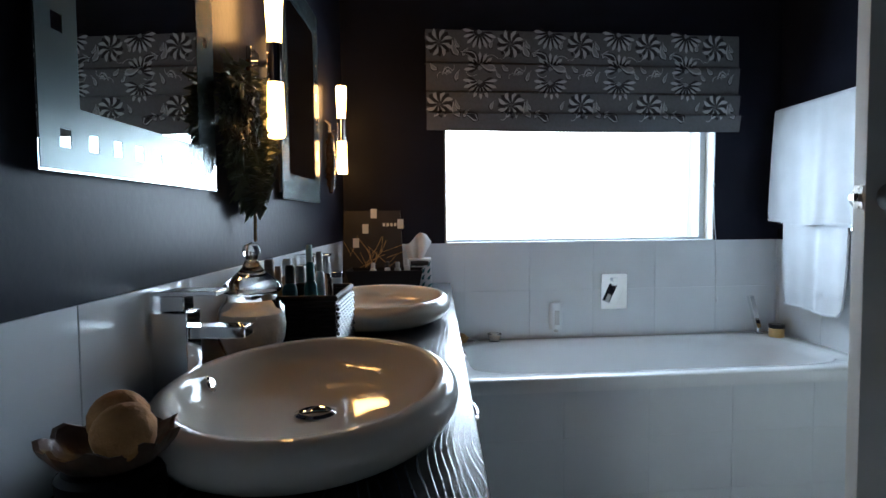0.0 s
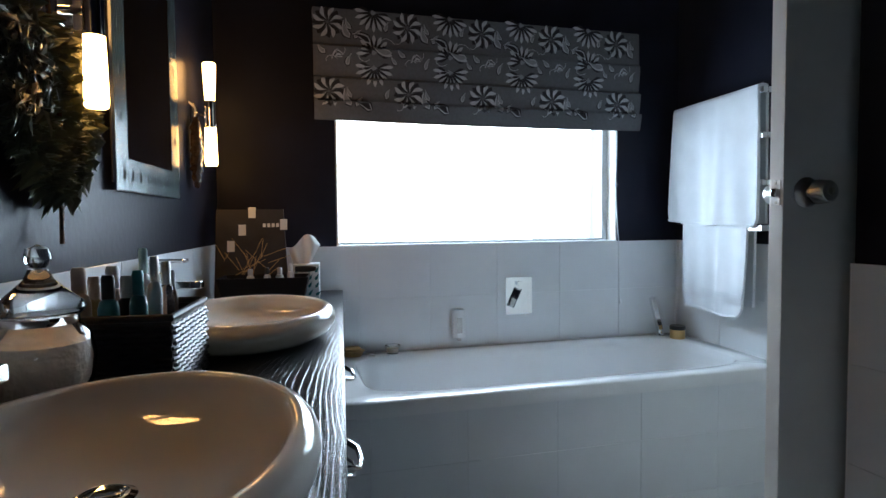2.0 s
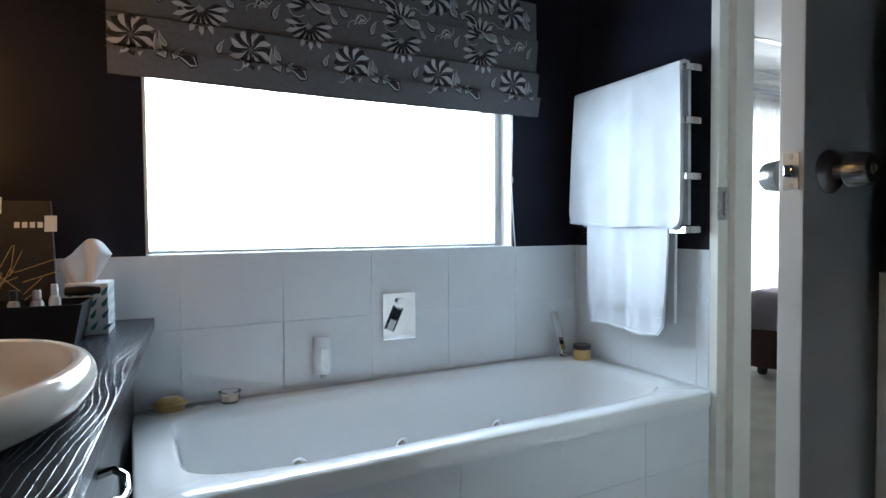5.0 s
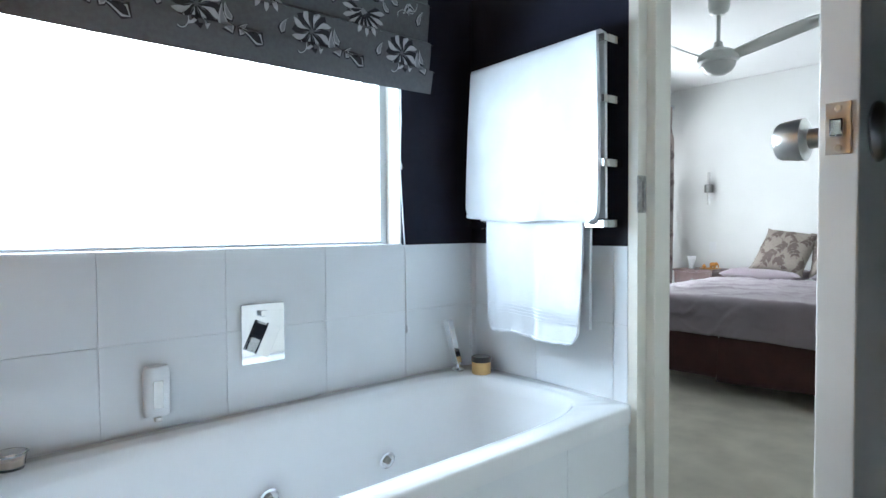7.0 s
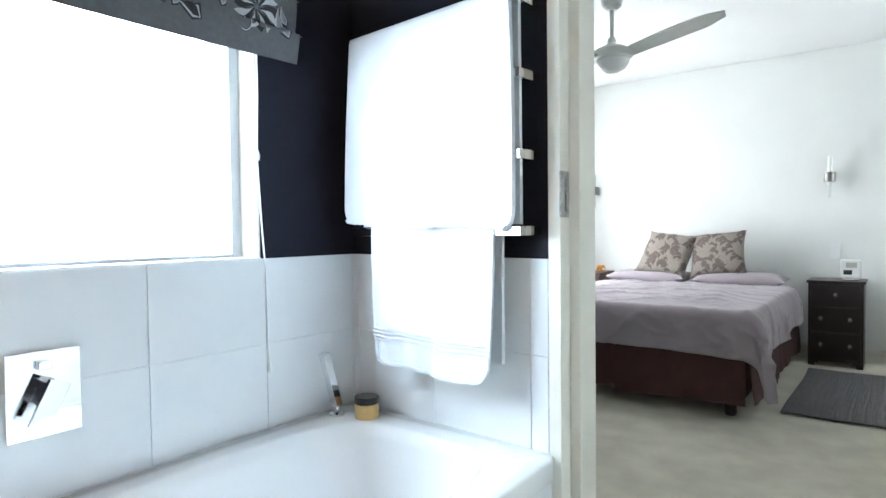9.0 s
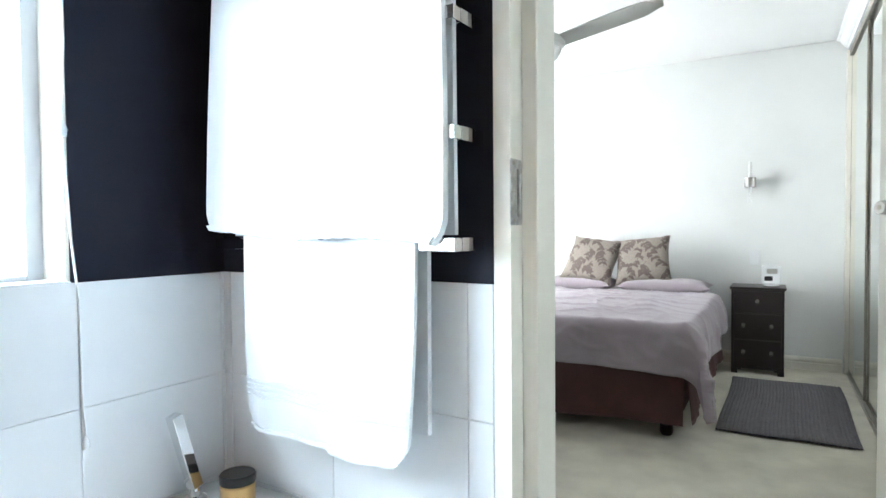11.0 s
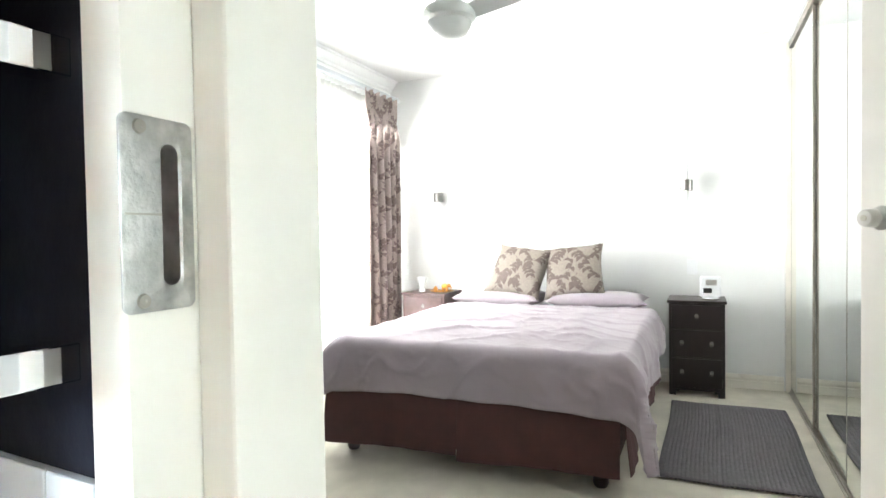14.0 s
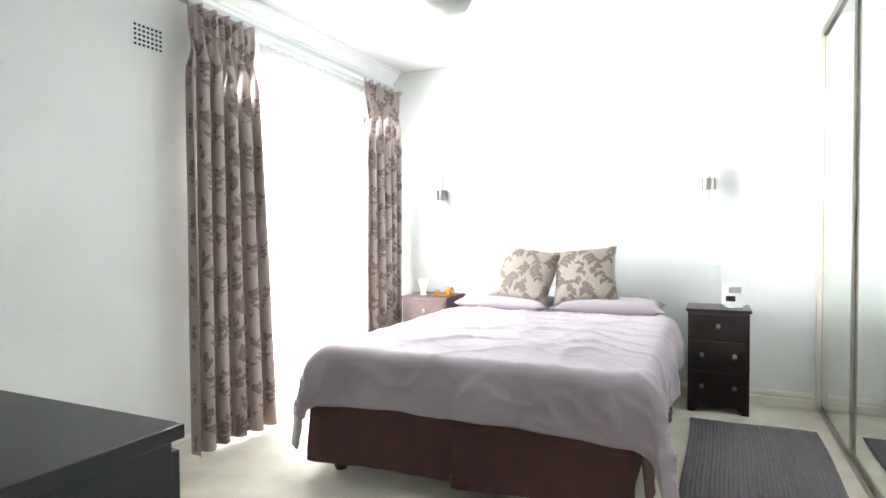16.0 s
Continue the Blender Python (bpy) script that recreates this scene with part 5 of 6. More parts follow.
def wreath():
    """A hanging bunch of dried leaves under the first lamp."""
    c = Vector((BW + 0.075, 1.32, 1.33))
    t = thing("dried_leaf_bunch", (BW, 1.32, 1.33), "dark dried leaf bunch hanging on the wall beside the mirror", "wall decoration")
    rnd = random.Random(11)
    own = bmesh.new()
    for k in range(2000):
        s = rnd.random()
        z = lerp(1.19, 1.47, s)
        rad = 0.240 * math.sin(math.pi * min(1, 0.18 + 0.82 * (1 - s))) ** 0.7
        a = rnd.uniform(-math.pi * 0.55, math.pi * 0.55)
        d = Vector((math.cos(a) * 0.62 + rnd.uniform(-0.2, 0.5), math.sin(a) + rnd.uniform(-0.7, 0.7), rnd.uniform(-1.3, 0.35))).normalized()
        base = Vector((BW + 0.03 + 0.35 * rad * math.cos(a), c.y + rad * 0.62 * math.sin(a), z))
        deep = BW + (0.022 if base.y > 1.20 else 0.085)
        ln, w = rnd.uniform(0.03, 0.075), rnd.uniform(0.007, 0.013)
        side = d.cross(Vector((rnd.uniform(-1, 1), rnd.uniform(-1, 1), rnd.uniform(-1, 1)))).normalized()
        nrm = side.cross(d) * (w * 0.35)
        tip = base + d * ln
        tip.x = min(max(tip.x, BW + 0.006), deep)
        p = [base, base + d * ln * 0.35 + side * w / 2 + nrm, base + d * ln * 0.75 + side * w * 0.35 + nrm * 0.6, tip, base + d * ln * 0.75 - side * w * 0.35 + nrm * 0.6, base + d * ln * 0.35 - side * w / 2 + nrm]
        for q in p:
            q.x = min(max(q.x, BW + 0.004), deep)
        mid = own.verts.new(base + d * ln * 0.5)
        vs = [own.verts.new(q) for q in p]
        for i in range(6):
            own.faces.new((vs[i], vs[(i + 1) % 6], mid))
    part("leaves", own, "leaf", t, "dark curled leaves", smooth=1, kind="stuff", recalc=False)
    part("stalk", tube([(BW + 0.02, 1.32, 1.50), (BW + 0.03, 1.325, 1.3), (BW + 0.028, 1.32, 1.10)], 0.004, 8), "brown", t)


wreath()


def carved_hanging():
    y, x = 2.300, BW + 0.022
    t = thing("carved_hanging", (x, y, 1.25), "dark carved wooden hanging beside the far lamp", "wall decoration")
    own = bmesh.new()
    prof = [(0, 0)] + [(0.0235 * math.sin(math.pi * (0.06 + 0.9 * k / 40)) ** 0.55, 0.24 * k / 40) for k in range(1, 40)] + [(0, 0.24)]
    lathe(prof, 36, (x, y, 1.246), 0.8, 0.85, bm=own)
    for v in own.verts:
        v.co += 0.009 * noise.noise(v.co * 95) * Vector((1, 1, 0.3))
    part("body", own, "brown", t)
    part("hanger", tube([(x - 0.02, y, 1.53), (x, y, 1.511), (x, y, 1.481)], 0.003, 6), "bronze", t)


carved_hanging()


# ---- bedroom things ----
skewed(None)
BX0, BX1, BY0, BY1 = 4.15, 6.24, 2.03, 3.55


def bed():
    t = thing("bed", ((BX0 + BX1) / 2, (BY0 + BY1) / 2, 0), "queen bed base with a dark maroon valance and white mattress", "bed")
    part("base", box((BX0 + 0.03, BY0 + 0.03, 0.09), (BX1, BY1 - 0.03, 0.34), 0.01), "valance", t)
    part("mattress", box((BX0 + 0.005, BY0 + 0.005, 0.342), (BX1, BY1 - 0.005, 0.585), 0.05, segs=4), "sheet", t, "white sheeted mattress")
    for x, y in ((BX0 + 0.09, BY0 + 0.10), (BX0 + 0.09, BY1 - 0.10), (BX1 - 0.1, BY0 + 0.1), (BX1 - 0.1, BY1 - 0.1), ((BX0 + BX1) / 2, (BY0 + BY1) / 2)):
        part("foot", lathe([(0, 0), (0.028, 0), (0.036, 0.02), (0.034, 0.06), (0.04, 0.09), (0, 0.09)], 16, (x, y, 0)), "dark_wood", t)
    # valance: pleated skirt round the base
    for a, b, out in (((BX0, BY0), (BX0, (BY0 + BY1) / 2 - 0.003), (-1, 0)), ((BX0, (BY0 + BY1) / 2 + 0.003), (BX0, BY1), (-1, 0)), ((BX0, BY0), (BX1, BY0), (0, -1)), ((BX0, BY1), (BX1, BY1), (0, 1))):
        ln = math.hypot(b[0] - a[0], b[1] - a[1])

        def f(u, v, a=a, b=b, out=out, ln=ln):
            flare = 0.010 + 0.030 * (1 - v) + 0.010 * (1 - v) * math.sin(u * ln * 11) + 0.004 * math.sin(u * ln * 37) * (1 - v)
            z = 0.085 + 0.012 * math.sin(u * ln * 5 + 1) * (1 - v) + v * 0.30
            return Vector((lerp(a[0], b[0], u) + out[0] * flare, lerp(a[1], b[1], u) + out[1] * flare, z))
        part("valance", sheet(int(ln * 30), 8, f, 0.003), "valance", t, "dark maroon pleated valance", smooth=1.5)
    return t


bed()


def duvet():
    t = thing("duvet", (5.1, 2.79, 0.30), "rumpled mauve cotton duvet spread over the bed", "duvet")
    x_foot, x_head, y_r, y_l = BX0 + 0.01, 5.80, BY0 + 0.005, BY1 - 0.075
    top = 0.625
    drop_f, drop_r, drop_l = 0.305, 0.30, 0.30
    nu, nv = 150, 130
    len_x = x_head - x_foot + drop_f
    len_y = y_l - y_r + drop_r + drop_l

    def f(u, v):
        s = u * len_x - drop_f
        q = v * len_y - drop_r
        w = y_l - y_r
        over_x = max(0.0, -s)
        over_y = max(0.0, -q, q - w)
        side = -1 if q < 0 else 1
        r = 0.055

        def roll(o):
            """Round the edge: outward shift and fall for a length o past it."""
            a = min(o / r, math.pi / 2)
            return r * math.sin(a), r * (1 - math.cos(a)) + max(0.0, o - r * math.pi / 2)
        ox, fx = roll(over_x)
        oy, fy = roll(over_y)
        x = x_foot + r * 0.4 + max(s, 0) - ox
        y = y_r + (min(max(q, 0), w)) + (oy * side if over_y else 0) - (0.4 * r * (1 if q < 0 else -1) * -1 if over_y else 0) * 0
        fall = max(fx, fy) + 0.35 * min(fx, fy)
        corner = min(over_x, over_y)
        x -= 0.10 * corner
        y += side * 0.22 * corner
        fall += 0.42 * corner
        p = Vector((s * 2.1, q * 2.1, 0))
        big = noise.noise(p * 0.9 + Vector((3, 1, 0)))
        mid = noise.noise(Vector((s * 2.2 + 1.5 * q, q * 4.2 - s * 1.1, 2.0)))
        ridge = 1 - abs(noise.noise(Vector((s * 3.0 + q * 2.4, q * 3.4 - s * 2.0, 5.0))) * 2.2)
        ridge = max(0.0, ridge) ** 6
        ridge2 = max(0.0, 1 - abs(noise.noise(Vector((s * 7.0 - q * 3.4, q * 7.4 + s * 2.0, 9.0))) * 2.4)) ** 7
        puff = 0.016 * big + 0.010 * mid + 0.015 * ridge + 0.006 * ridge2
        edge = smoothstep(min(1, min(s + 0.02, q + 0.02, w - q + 0.02) / 0.35)) if over_x == 0 and over_y == 0 else 0
        z = top - fall + puff * (0.5 + 0.5 * edge) + 0.022 * edge - 0.030 * smoothstep((s - 1.2) / 0.5) * edge
        hang = smoothstep(fall / 0.15)
        wave = hang * (0.014 * math.sin(q * 9 + 1) + 0.007 * math.sin(q * 23)) if over_x >= over_y else hang * (0.014 * math.sin(s * 8 + 2) + 0.007 * math.sin(s * 19))
        if over_x >= over_y and over_x > 0:
            x -= 0.020 * hang + wave + fall * 0.03 + hang * (0.022 * ridge + 0.010 * ridge2 + 0.012 * mid)
        elif over_y > 0:
            y += side * (0.020 * hang + wave + fall * 0.06 + hang * (0.018 * ridge + 0.008 * ridge2))
        if over_x > 0 and over_y == 0:
            z += 0.045 * math.sin(math.pi * (q / w)) * (fall / 0.35) * 0.6
        return Vector((x, y, max(z, 0.02)))
    part("cover", sheet(nu, nv, f, 0.012), "duvet", t, smooth=2.5)
    return t


duvet()


def cushion_shape(w, h, thick, n=22, seed=0):
    """A pillow lying in xz, its front to -x... built flat in xy, thickness z."""
    own = bmesh.new()
    grids = []

    def pt(a, b, side):
        k = (1 - abs(a) ** 2.6) * (1 - abs(b) ** 2.6)
        pinch = 1 - 0.07 * (1 - abs(a * b))
        x = a * w / 2 * (1 - 0.05 * (1 - b * b) * abs(a) ** 6 * 1.0)
        y = b * h / 2 * (1 - 0.05 * (1 - a * a) * abs(b) ** 6 * 1.0)
        x *= 1 - 0.06 * (1 - abs(b) ** 3) * (abs(a) ** 3)
        y *= 1 - 0.06 * (1 - abs(a) ** 3) * (abs(b) ** 3)
        z = side * thick / 2 * max(0, k) ** 0.45
        z += 0.006 * noise.noise(Vector((x * 9 + seed, y * 9, side * 3))) * (1 if k > 0.02 else 0)
        return Vector((x, y, z))
    rows = {}
    for side in (1, -1):
        rows[side] = [[own.verts.new(pt(2 * i / n - 1, 2 * j / n - 1, side)) for j in range(n + 1)] for i in range(n + 1)]
        g = rows[side]
        for i in range(n):
            for j in range(n):
                own.faces.new((g[i][j], g[i + 1][j], g[i + 1][j + 1], g[i][j + 1]))
    bmesh.ops.remove_doubles(own, verts=own.verts, dist=0.0015)
    return own, pt


def leaf_scatter(bm, put, w, h, cell, rnd, scale=1.0, index=0):
    """Sprays of leaves on winding stems, over a w x h panel."""
    n_u, n_v = max(1, round(w / cell)), max(1, round(h / cell))
    for i in range(n_u):
        for j in range(n_v):
            cu = (i + 0.5 + (0.25 if j % 2 else -0.25)) * w / n_u
            cv = (j + 0.5) * h / n_v
            flip = 1 if (i + j) % 2 else -1
            base = math.pi / 2 + flip * 0.35
            pts = []
            for k in range(9):
                s = k / 8
                pts.append((cu + flip * 0.22 * cell * math.sin(s * 4.5), cv + (s - 0.5) * cell * 1.05))
            pts = [(min(max(a, 0.004), w - 0.004), min(max(b, 0.004), h - 0.004)) for a, b in pts]
            stem(bm, put, pts, 0.0035 * scale, 0.0012, index)
            for k in range(1, 8):
                a, b = pts[k]
                for sgn in (1, -1):
                    if rnd.random() < 0.25:
                        continue
                    ang = base + sgn * rnd.uniform(0.6, 1.1)
                    ln = rnd.uniform(0.26, 0.36) * cell
                    ex, ey = a + ln * math.cos(ang), b + ln * math.sin(ang)
                    if not (0.004 < ex < w - 0.004 and 0.004 < ey < h - 0.004):
                        continue
                    petal(bm, put, a, b, ang, ln, ln * 0.58, 0, 0.0012, index, n=6, bend=0.12 * sgn)
            if (i + j) % 3 == 0:
                for q in range(6):
                    petal(bm, put, cu, cv, q * 1.05, 0.17 * cell, 0.13 * cell, 0.01, 0.0016, index)


def scatter_cushion(y, x, z, tilt, roll, size, seed, label):
    own, pt = cushion_shape(size, size, 0.15, seed=seed)
    base = Vector((x, y, z))
    m = Matrix.Translation(base) @ pose(0, 0, 0, 0, 0, 0) @ Euler((0, radians(tilt), 0)).to_matrix().to_4x4() @ pose(0, 0, 0, 0, 0, 90 + roll)
    t = thing("scatter_cushion", base, label, "cushion", "patterned cushions on the bed")
    rnd = random.Random(seed)
    pr = bmesh.new()

    def put(u, v, lift=0.0):
        p = pt(2 * u / size - 1, 2 * v / size - 1, 1)
        return p + Vector((0, 0, lift * 2))
    leaf_scatter(pr, put, size, size, size / 2.6, rnd, 1.3)
    own.transform(m)
    pr.transform(m)
    c = part("cover", own, "cushion", t, smooth=1.4)
    part("leaf_print", pr, "cushion_dark", c, "brown leaf pattern", kind="stuff", smooth=2)


def pillow(cx, cy, z, w, h, thick, mat_name, label, group, seed, rz=0.0, ty=0.0):
    own, pt = cushion_shape(w, h, thick, seed=seed)
    m = Matrix.Translation((cx, cy, z)) @ pose(0, 0, 0, 0, ty, rz)
    own.transform(m)
    t = thing("pillow", (cx, cy, z), label, "pillow", group)
    part("case", own, mat_name, t, smooth=1.4)
    return t


for k, (cy, rz) in enumerate(((2.41, 2), (3.16, -3))):
    pillow(6.0, cy, 0.655, 0.46, 0.72, 0.13, "duvet", "mauve cotton pillow lying flat at the bed head", "pillows at the bed head", 3 + k, rz)
scatter_cushion(2.59, 6.00, 0.862, -56, 7, 0.46, 21, "beige cushion with brown leaf pattern leaning on the wall")
scatter_cushion(3.01, 5.97, 0.862, -54, -9, 0.46, 22, "beige cushion with brown leaf pattern tilted beside its pair")


def bedside(x0, x1, y0, y1, h, wood, label, drawers):
    t = thing("bedside_cabinet", ((x0 + x1) / 2, (y0 + y1) / 2, 0), label, "bedside table", "bedside cabinets")
    part("top", box((x0 - 0.012, y0 - 0.012, h - 0.020), (x1, y1 + 0.012, h), 0.004), wood, t)
    bm = box((x0, y0, 0.045), (x1, y1, h - 0.0205), 0.002)
    part("body", bm, wood, t)
    n = len(drawers)
    for z0, z1, knobs in drawers:
        d = part("drawer", box((x0 - 0.012, y0 + 0.018, z0), (x0 - 0.0005, y1 - 0.018, z1), 0.003), wood, t)
        for k in range(knobs):
            y = (y0 + y1) / 2 if knobs == 1 else (y0 + 0.085 if k == 0 else y1 - 0.085)
            p = part("pull_plate", lathe([(0, 0), (0.014, 0), (0.013, 0.003), (0, 0.003)], 8, (x0 - 0.0121, y, (z0 + z1) / 2 + 0.01), m=pose(0, 0, 0, 0, -90)), "dark_steel", d)
            part("pull_ring", tube([(x0 - 0.018, y + 0.011 * math.sin(a), (z0 + z1) / 2 + 0.0 - 0.011 * math.cos(a)) for a in [2 * math.pi * i / 12 for i in range(13)]], 0.0016, 6), "dark_steel", d, "small dark ring pull")
    own = bmesh.new()
    ys = [y0 + (y1 - y0) * i / 16 for i in range(17)]
    for a, b in zip(ys, ys[1:]):
        s = ((a + b) / 2 - y0) / (y1 - y0)
        cut = 0.012 + 0.028 * smoothstep((0.5 - abs(s - 0.5) - 0.08) / 0.14)
        box((x0 + 0.0005, a, 0.0 if s < 0.1 or s > 0.9 else cut), (x0 + 0.014, b, 0.0449), bm=own)
    for yy in (y0, y1 - 0.014):
        box((x0 + 0.0145, yy, 0), (x1, yy + 0.014, 0.0449), bm=own)
    part("plinth", own, wood, t)
    return t


bedside(5.955, 6.295, 1.555, 1.915, 0.672, "dark_wood", "narrow near-black wooden bedside cabinet with ring pulls", [(0.475, 0.640, 1), (0.275, 0.465, 2), (0.065, 0.265, 2)])
bedside(5.930, 6.295, 3.640, 4.020, 0.672, "red_wood", "reddish brown wooden bedside cabinet beside the curtain", [(0.475, 0.640, 1), (0.275, 0.465, 1), (0.065, 0.265, 1)])


def clock():
    x, y, z = 6.07, 1.645, 0.6725
    t = thing("alarm_clock", (x, y, z), "white square alarm clock on a round foot with two displays", "clock")
    part("foot", lathe([(0, 0), (0.055, 0), (0.058, 0.006), (0.05, 0.016), (0, 0.020)], 28, (x, y, z)), "chrome", t)
    b = part("body", box((x - 0.022, y - 0.068, z + 0.018), (x + 0.022, y + 0.068, z + 0.162), 0.012, segs=3), "plastic", t)
    part("display", box((x - 0.0235, y - 0.042, z + 0.100), (x - 0.0215, y + 0.030, z + 0.140), 0.001), "steel", b, "grey upper display")
    part("display", box((x - 0.0235, y - 0.010, z + 0.045), (x - 0.0215, y + 0.045, z + 0.080), 0.001), "black_plastic", b, "dark lower display")


clock()


def tray_set():
    x, y, z = 6.09, 3.73, 0.6725
    t = thing("gold_tray", (x, y, z), "small gilded tray on the bedside cabinet", "tray")
    part("tray", lathe([(0, 0), (0.062, 0), (0.072, 0.008), (0.070, 0.010), (0.060, 0.004), (0, 0.004)], 28, (x, y, z), 0.9, 1.4, power=4), "gold", t)
    e = thing("elephant_ornament", (x, y - 0.035, z + 0.005), "small gilded elephant ornament on the tray", "ornament")
    own = bmesh.new()
    bmesh.ops.create_uvsphere(own, u_segments=20, v_segments=12, radius=1, matrix=Matrix.Translation((x, y - 0.030, z + 0.045)) @ Matrix.Diagonal((0.020, 0.032, 0.022, 1)))
    bmesh.ops.create_uvsphere(own, u_segments=16, v_segments=10, radius=1, matrix=Matrix.Translation((x, y - 0.066, z + 0.052)) @ Matrix.Diagonal((0.014, 0.016, 0.017, 1)))
    for dx in (-0.010, 0.010):
        for dy in (-0.048, -0.012):
            lathe([(0, 0), (0.008, 0), (0.007, 0.035), (0, 0.036)], 10, (x + dx, y + dy, z + 0.005), bm=own)
    tube([(x, y - 0.078, z + 0.050), (x, y - 0.087, z + 0.035), (x, y - 0.084, z + 0.018)], [0.007, 0.005, 0.004], 8, bm=own)
    part("figure", own, "gold", e, smooth=1.2)
    solo("round_ornament", lathe([(0, 0), (0.012, 0), (0.020, 0.012), (0.019, 0.026), (0.010, 0.036), (0.004, 0.042), (0, 0.042)], 20, (x - 0.005, y + 0.055, z + 0.0045)), "gold", "small round gilded pot on the tray", "ornament")
    v = thing("tea_light_vase", (6.06, 3.90, z), "white footed ceramic cup with blue marks", "vase")
    part("cup", lathe([(0, 0), (0.030, 0), (0.030, 0.008), (0.022, 0.018), (0.024, 0.050), (0.036, 0.085), (0.044, 0.125), (0.041, 0.125), (0.030, 0.080), (0, 0.06)], 28, (6.06, 3.90, z)), "plastic", v)


tray_set()


def bedroom_sconce(y, z):
    x = RE - 0.075
    t = thing("bedside_wall_lamp", (RE, y, z), "brushed steel wall lamp with two slim unlit glass tubes", "wall lamp", "lamps over the bedside cabinets")
    part("backplate", box((RE - 0.012, y - 0.026, z - 0.040), (RE - 0.001, y + 0.026, z + 0.040), 0.002), "steel", t)
    part("arm", tube([(RE - 0.012, y, z), (x, y, z)], 0.007, 10), "steel", t)
    part("collar", lathe([(0, -0.040), (0.040, -0.040), (0.042, -0.038), (0.042, 0.038), (0.040, 0.040), (0, 0.040)], 28, (x, y, z)), "dark_steel", t)
    for a, b in ((0.0402, 0.165), (-0.165, -0.0402)):
        part("tube", lathe([(0, a), (0.0135, a), (0.0135, b), (0, b)], 18, (x, y, z)), "unlit_tube", t, "slim frosted glass tube")


bedroom_sconce(1.80, 1.497)
bedroom_sconce(3.815, 1.485)


def wall_switch(y, z):
    t = thing("wall_switch", (RE, y, z), "white square wall switch plate", "switch", "switches beside the bed")
    part("plate", box((RE - 0.009, y - 0.036, z - 0.058), (RE - 0.0005, y + 0.036, z + 0.058), 0.003), "plastic", t)
    part("rocker", box((RE - 0.012, y - 0.012, z - 0.018), (RE - 0.0092, y + 0.012, z + 0.018), 0.001), "plastic", t)


wall_switch(1.765, 0.885)
wall_switch(3.80, 0.88)


def curtain(x0, x1, z1, label, pleats, seed, base_x0=None, base_x1=None):
    z0 = 0.03
    bx0, bx1 = (base_x0 or x0), (base_x1 or x1)
    h = z1 - z0
    flat = (x1 - x0) * 1.9
    t = thing("curtain", ((x0 + x1) / 2, RN - 0.12, z0), label, "curtain", "patterned curtains at the bedroom window")

    def surf(u, v, lift=0.0):
        """u across the flat width in 0..1, v up in 0..1."""
        tight = smoothstep((v - 0.86) / 0.06)
        waist = math.exp(-((v - 0.90) / 0.03) ** 2)
        amp = lerp(0.052, 0.020, tight) * (0.85 + 0.15 * math.sin(u * 5 + seed))
        ph = u * pleats * 2 * math.pi + 0.5 * math.sin(v * 2.2 + seed) * (1 - tight)
        x = lerp(lerp(bx0, x0, v), lerp(bx1, x1, v), u) + 0.010 * math.sin(2 * ph) * (1 - tight) - (u - 0.5) * 0.05 * waist
        y = RN - 0.125 - amp * math.cos(ph) - 0.012 * (1 - v) * math.sin(u * 7 + seed)
        if tight:
            y -= 0.006 * tight * math.cos(ph * 3)
        top = 0.012 * math.cos(ph) if v > 0.999 else 0
        return Vector((x, y, z0 + v * h + top)), ph

    def f(u, v):
        return surf(u, v)[0]
    part("cloth", sheet(pleats * 16, 44, f, 0.003), "curtain", t, smooth=2.5)
    pr = bmesh.new()

    def put(a, b, lift=0.0):
        u, v = a / flat, b / h
        p = f(u, v)
        du = f(min(1, u + 0.002), v) - f(max(0, u - 0.002), v)
        dv = f(u, min(0.999, v + 0.002)) - f(u, max(0, v - 0.002))
        n = du.cross(dv).normalized()
        if n.y > 0:
            n = -n
        return p + n * (0.0050 + lift)
    leaf_scatter(pr, put, flat, h, 0.140, random.Random(seed), 1.8)
    part("leaf_weave", pr, "curtain_dark", t, "darker brown woven leaves", kind="stuff", smooth=3)
    return t


curtain(3.985, 4.46, 2.350, "taupe leaf-patterned pleated curtain drawn to one side of the window", 5, 2, 3.985, 4.57)
curtain(5.645, 6.175, 2.350, "taupe leaf-patterned pleated curtain gathered at the window end", 5, 5)


def sheer():
    x0, x1, z0, z1 = 4.30, 6.05, 0.03, 2.33
    t = thing("sheer_curtain", ((x0 + x1) / 2, RN - 0.05, z0), "white sheer voile curtain glowing with daylight", "curtain")
    part("voile", sheet(240, 6, lambda u, v: Vector((lerp(x0, x1, u), RN - 0.045 - 0.012 * math.sin(u * 150) - 0.006 * math.sin(u * 61), lerp(z0, z1, v)))), "sheer", t, smooth=3)
    solo("curtain_track", box((3.98, RN - 0.13, 2.352), (6.25, RN - 0.085, 2.385), 0.003), "alu", "white aluminium curtain track under the cornice", "curtain track")


sheer()


def wall_vent():
    t = thing("wall_vent", (3.87, RN, 2.085), "square white plaster wall vent with rows of small holes", "vent")
    x0, x1, z0, z1 = 3.780, 3.965, 2.085, 2.200
    part("plate", box((x0, RN - 0.006, z0), (x1, RN - 0.001, z1), 0.001), "white_wall", t)
    # no openings: dark squares on the plate give the shade of the holes
    own = bmesh.new()
    for i in range(7):
        for j in range(5):
            cx, cz = x0 + 0.018 + i * 0.024, z0 + 0.014 + j * 0.023
            box((cx - 0.007, RN - 0.0068, cz - 0.006), (cx + 0.007, RN - 0.0062, cz + 0.006), bm=own)
    part("holes", own, "dark_gap", t, "dark squares painted for the shade in the holes", kind="stuff")


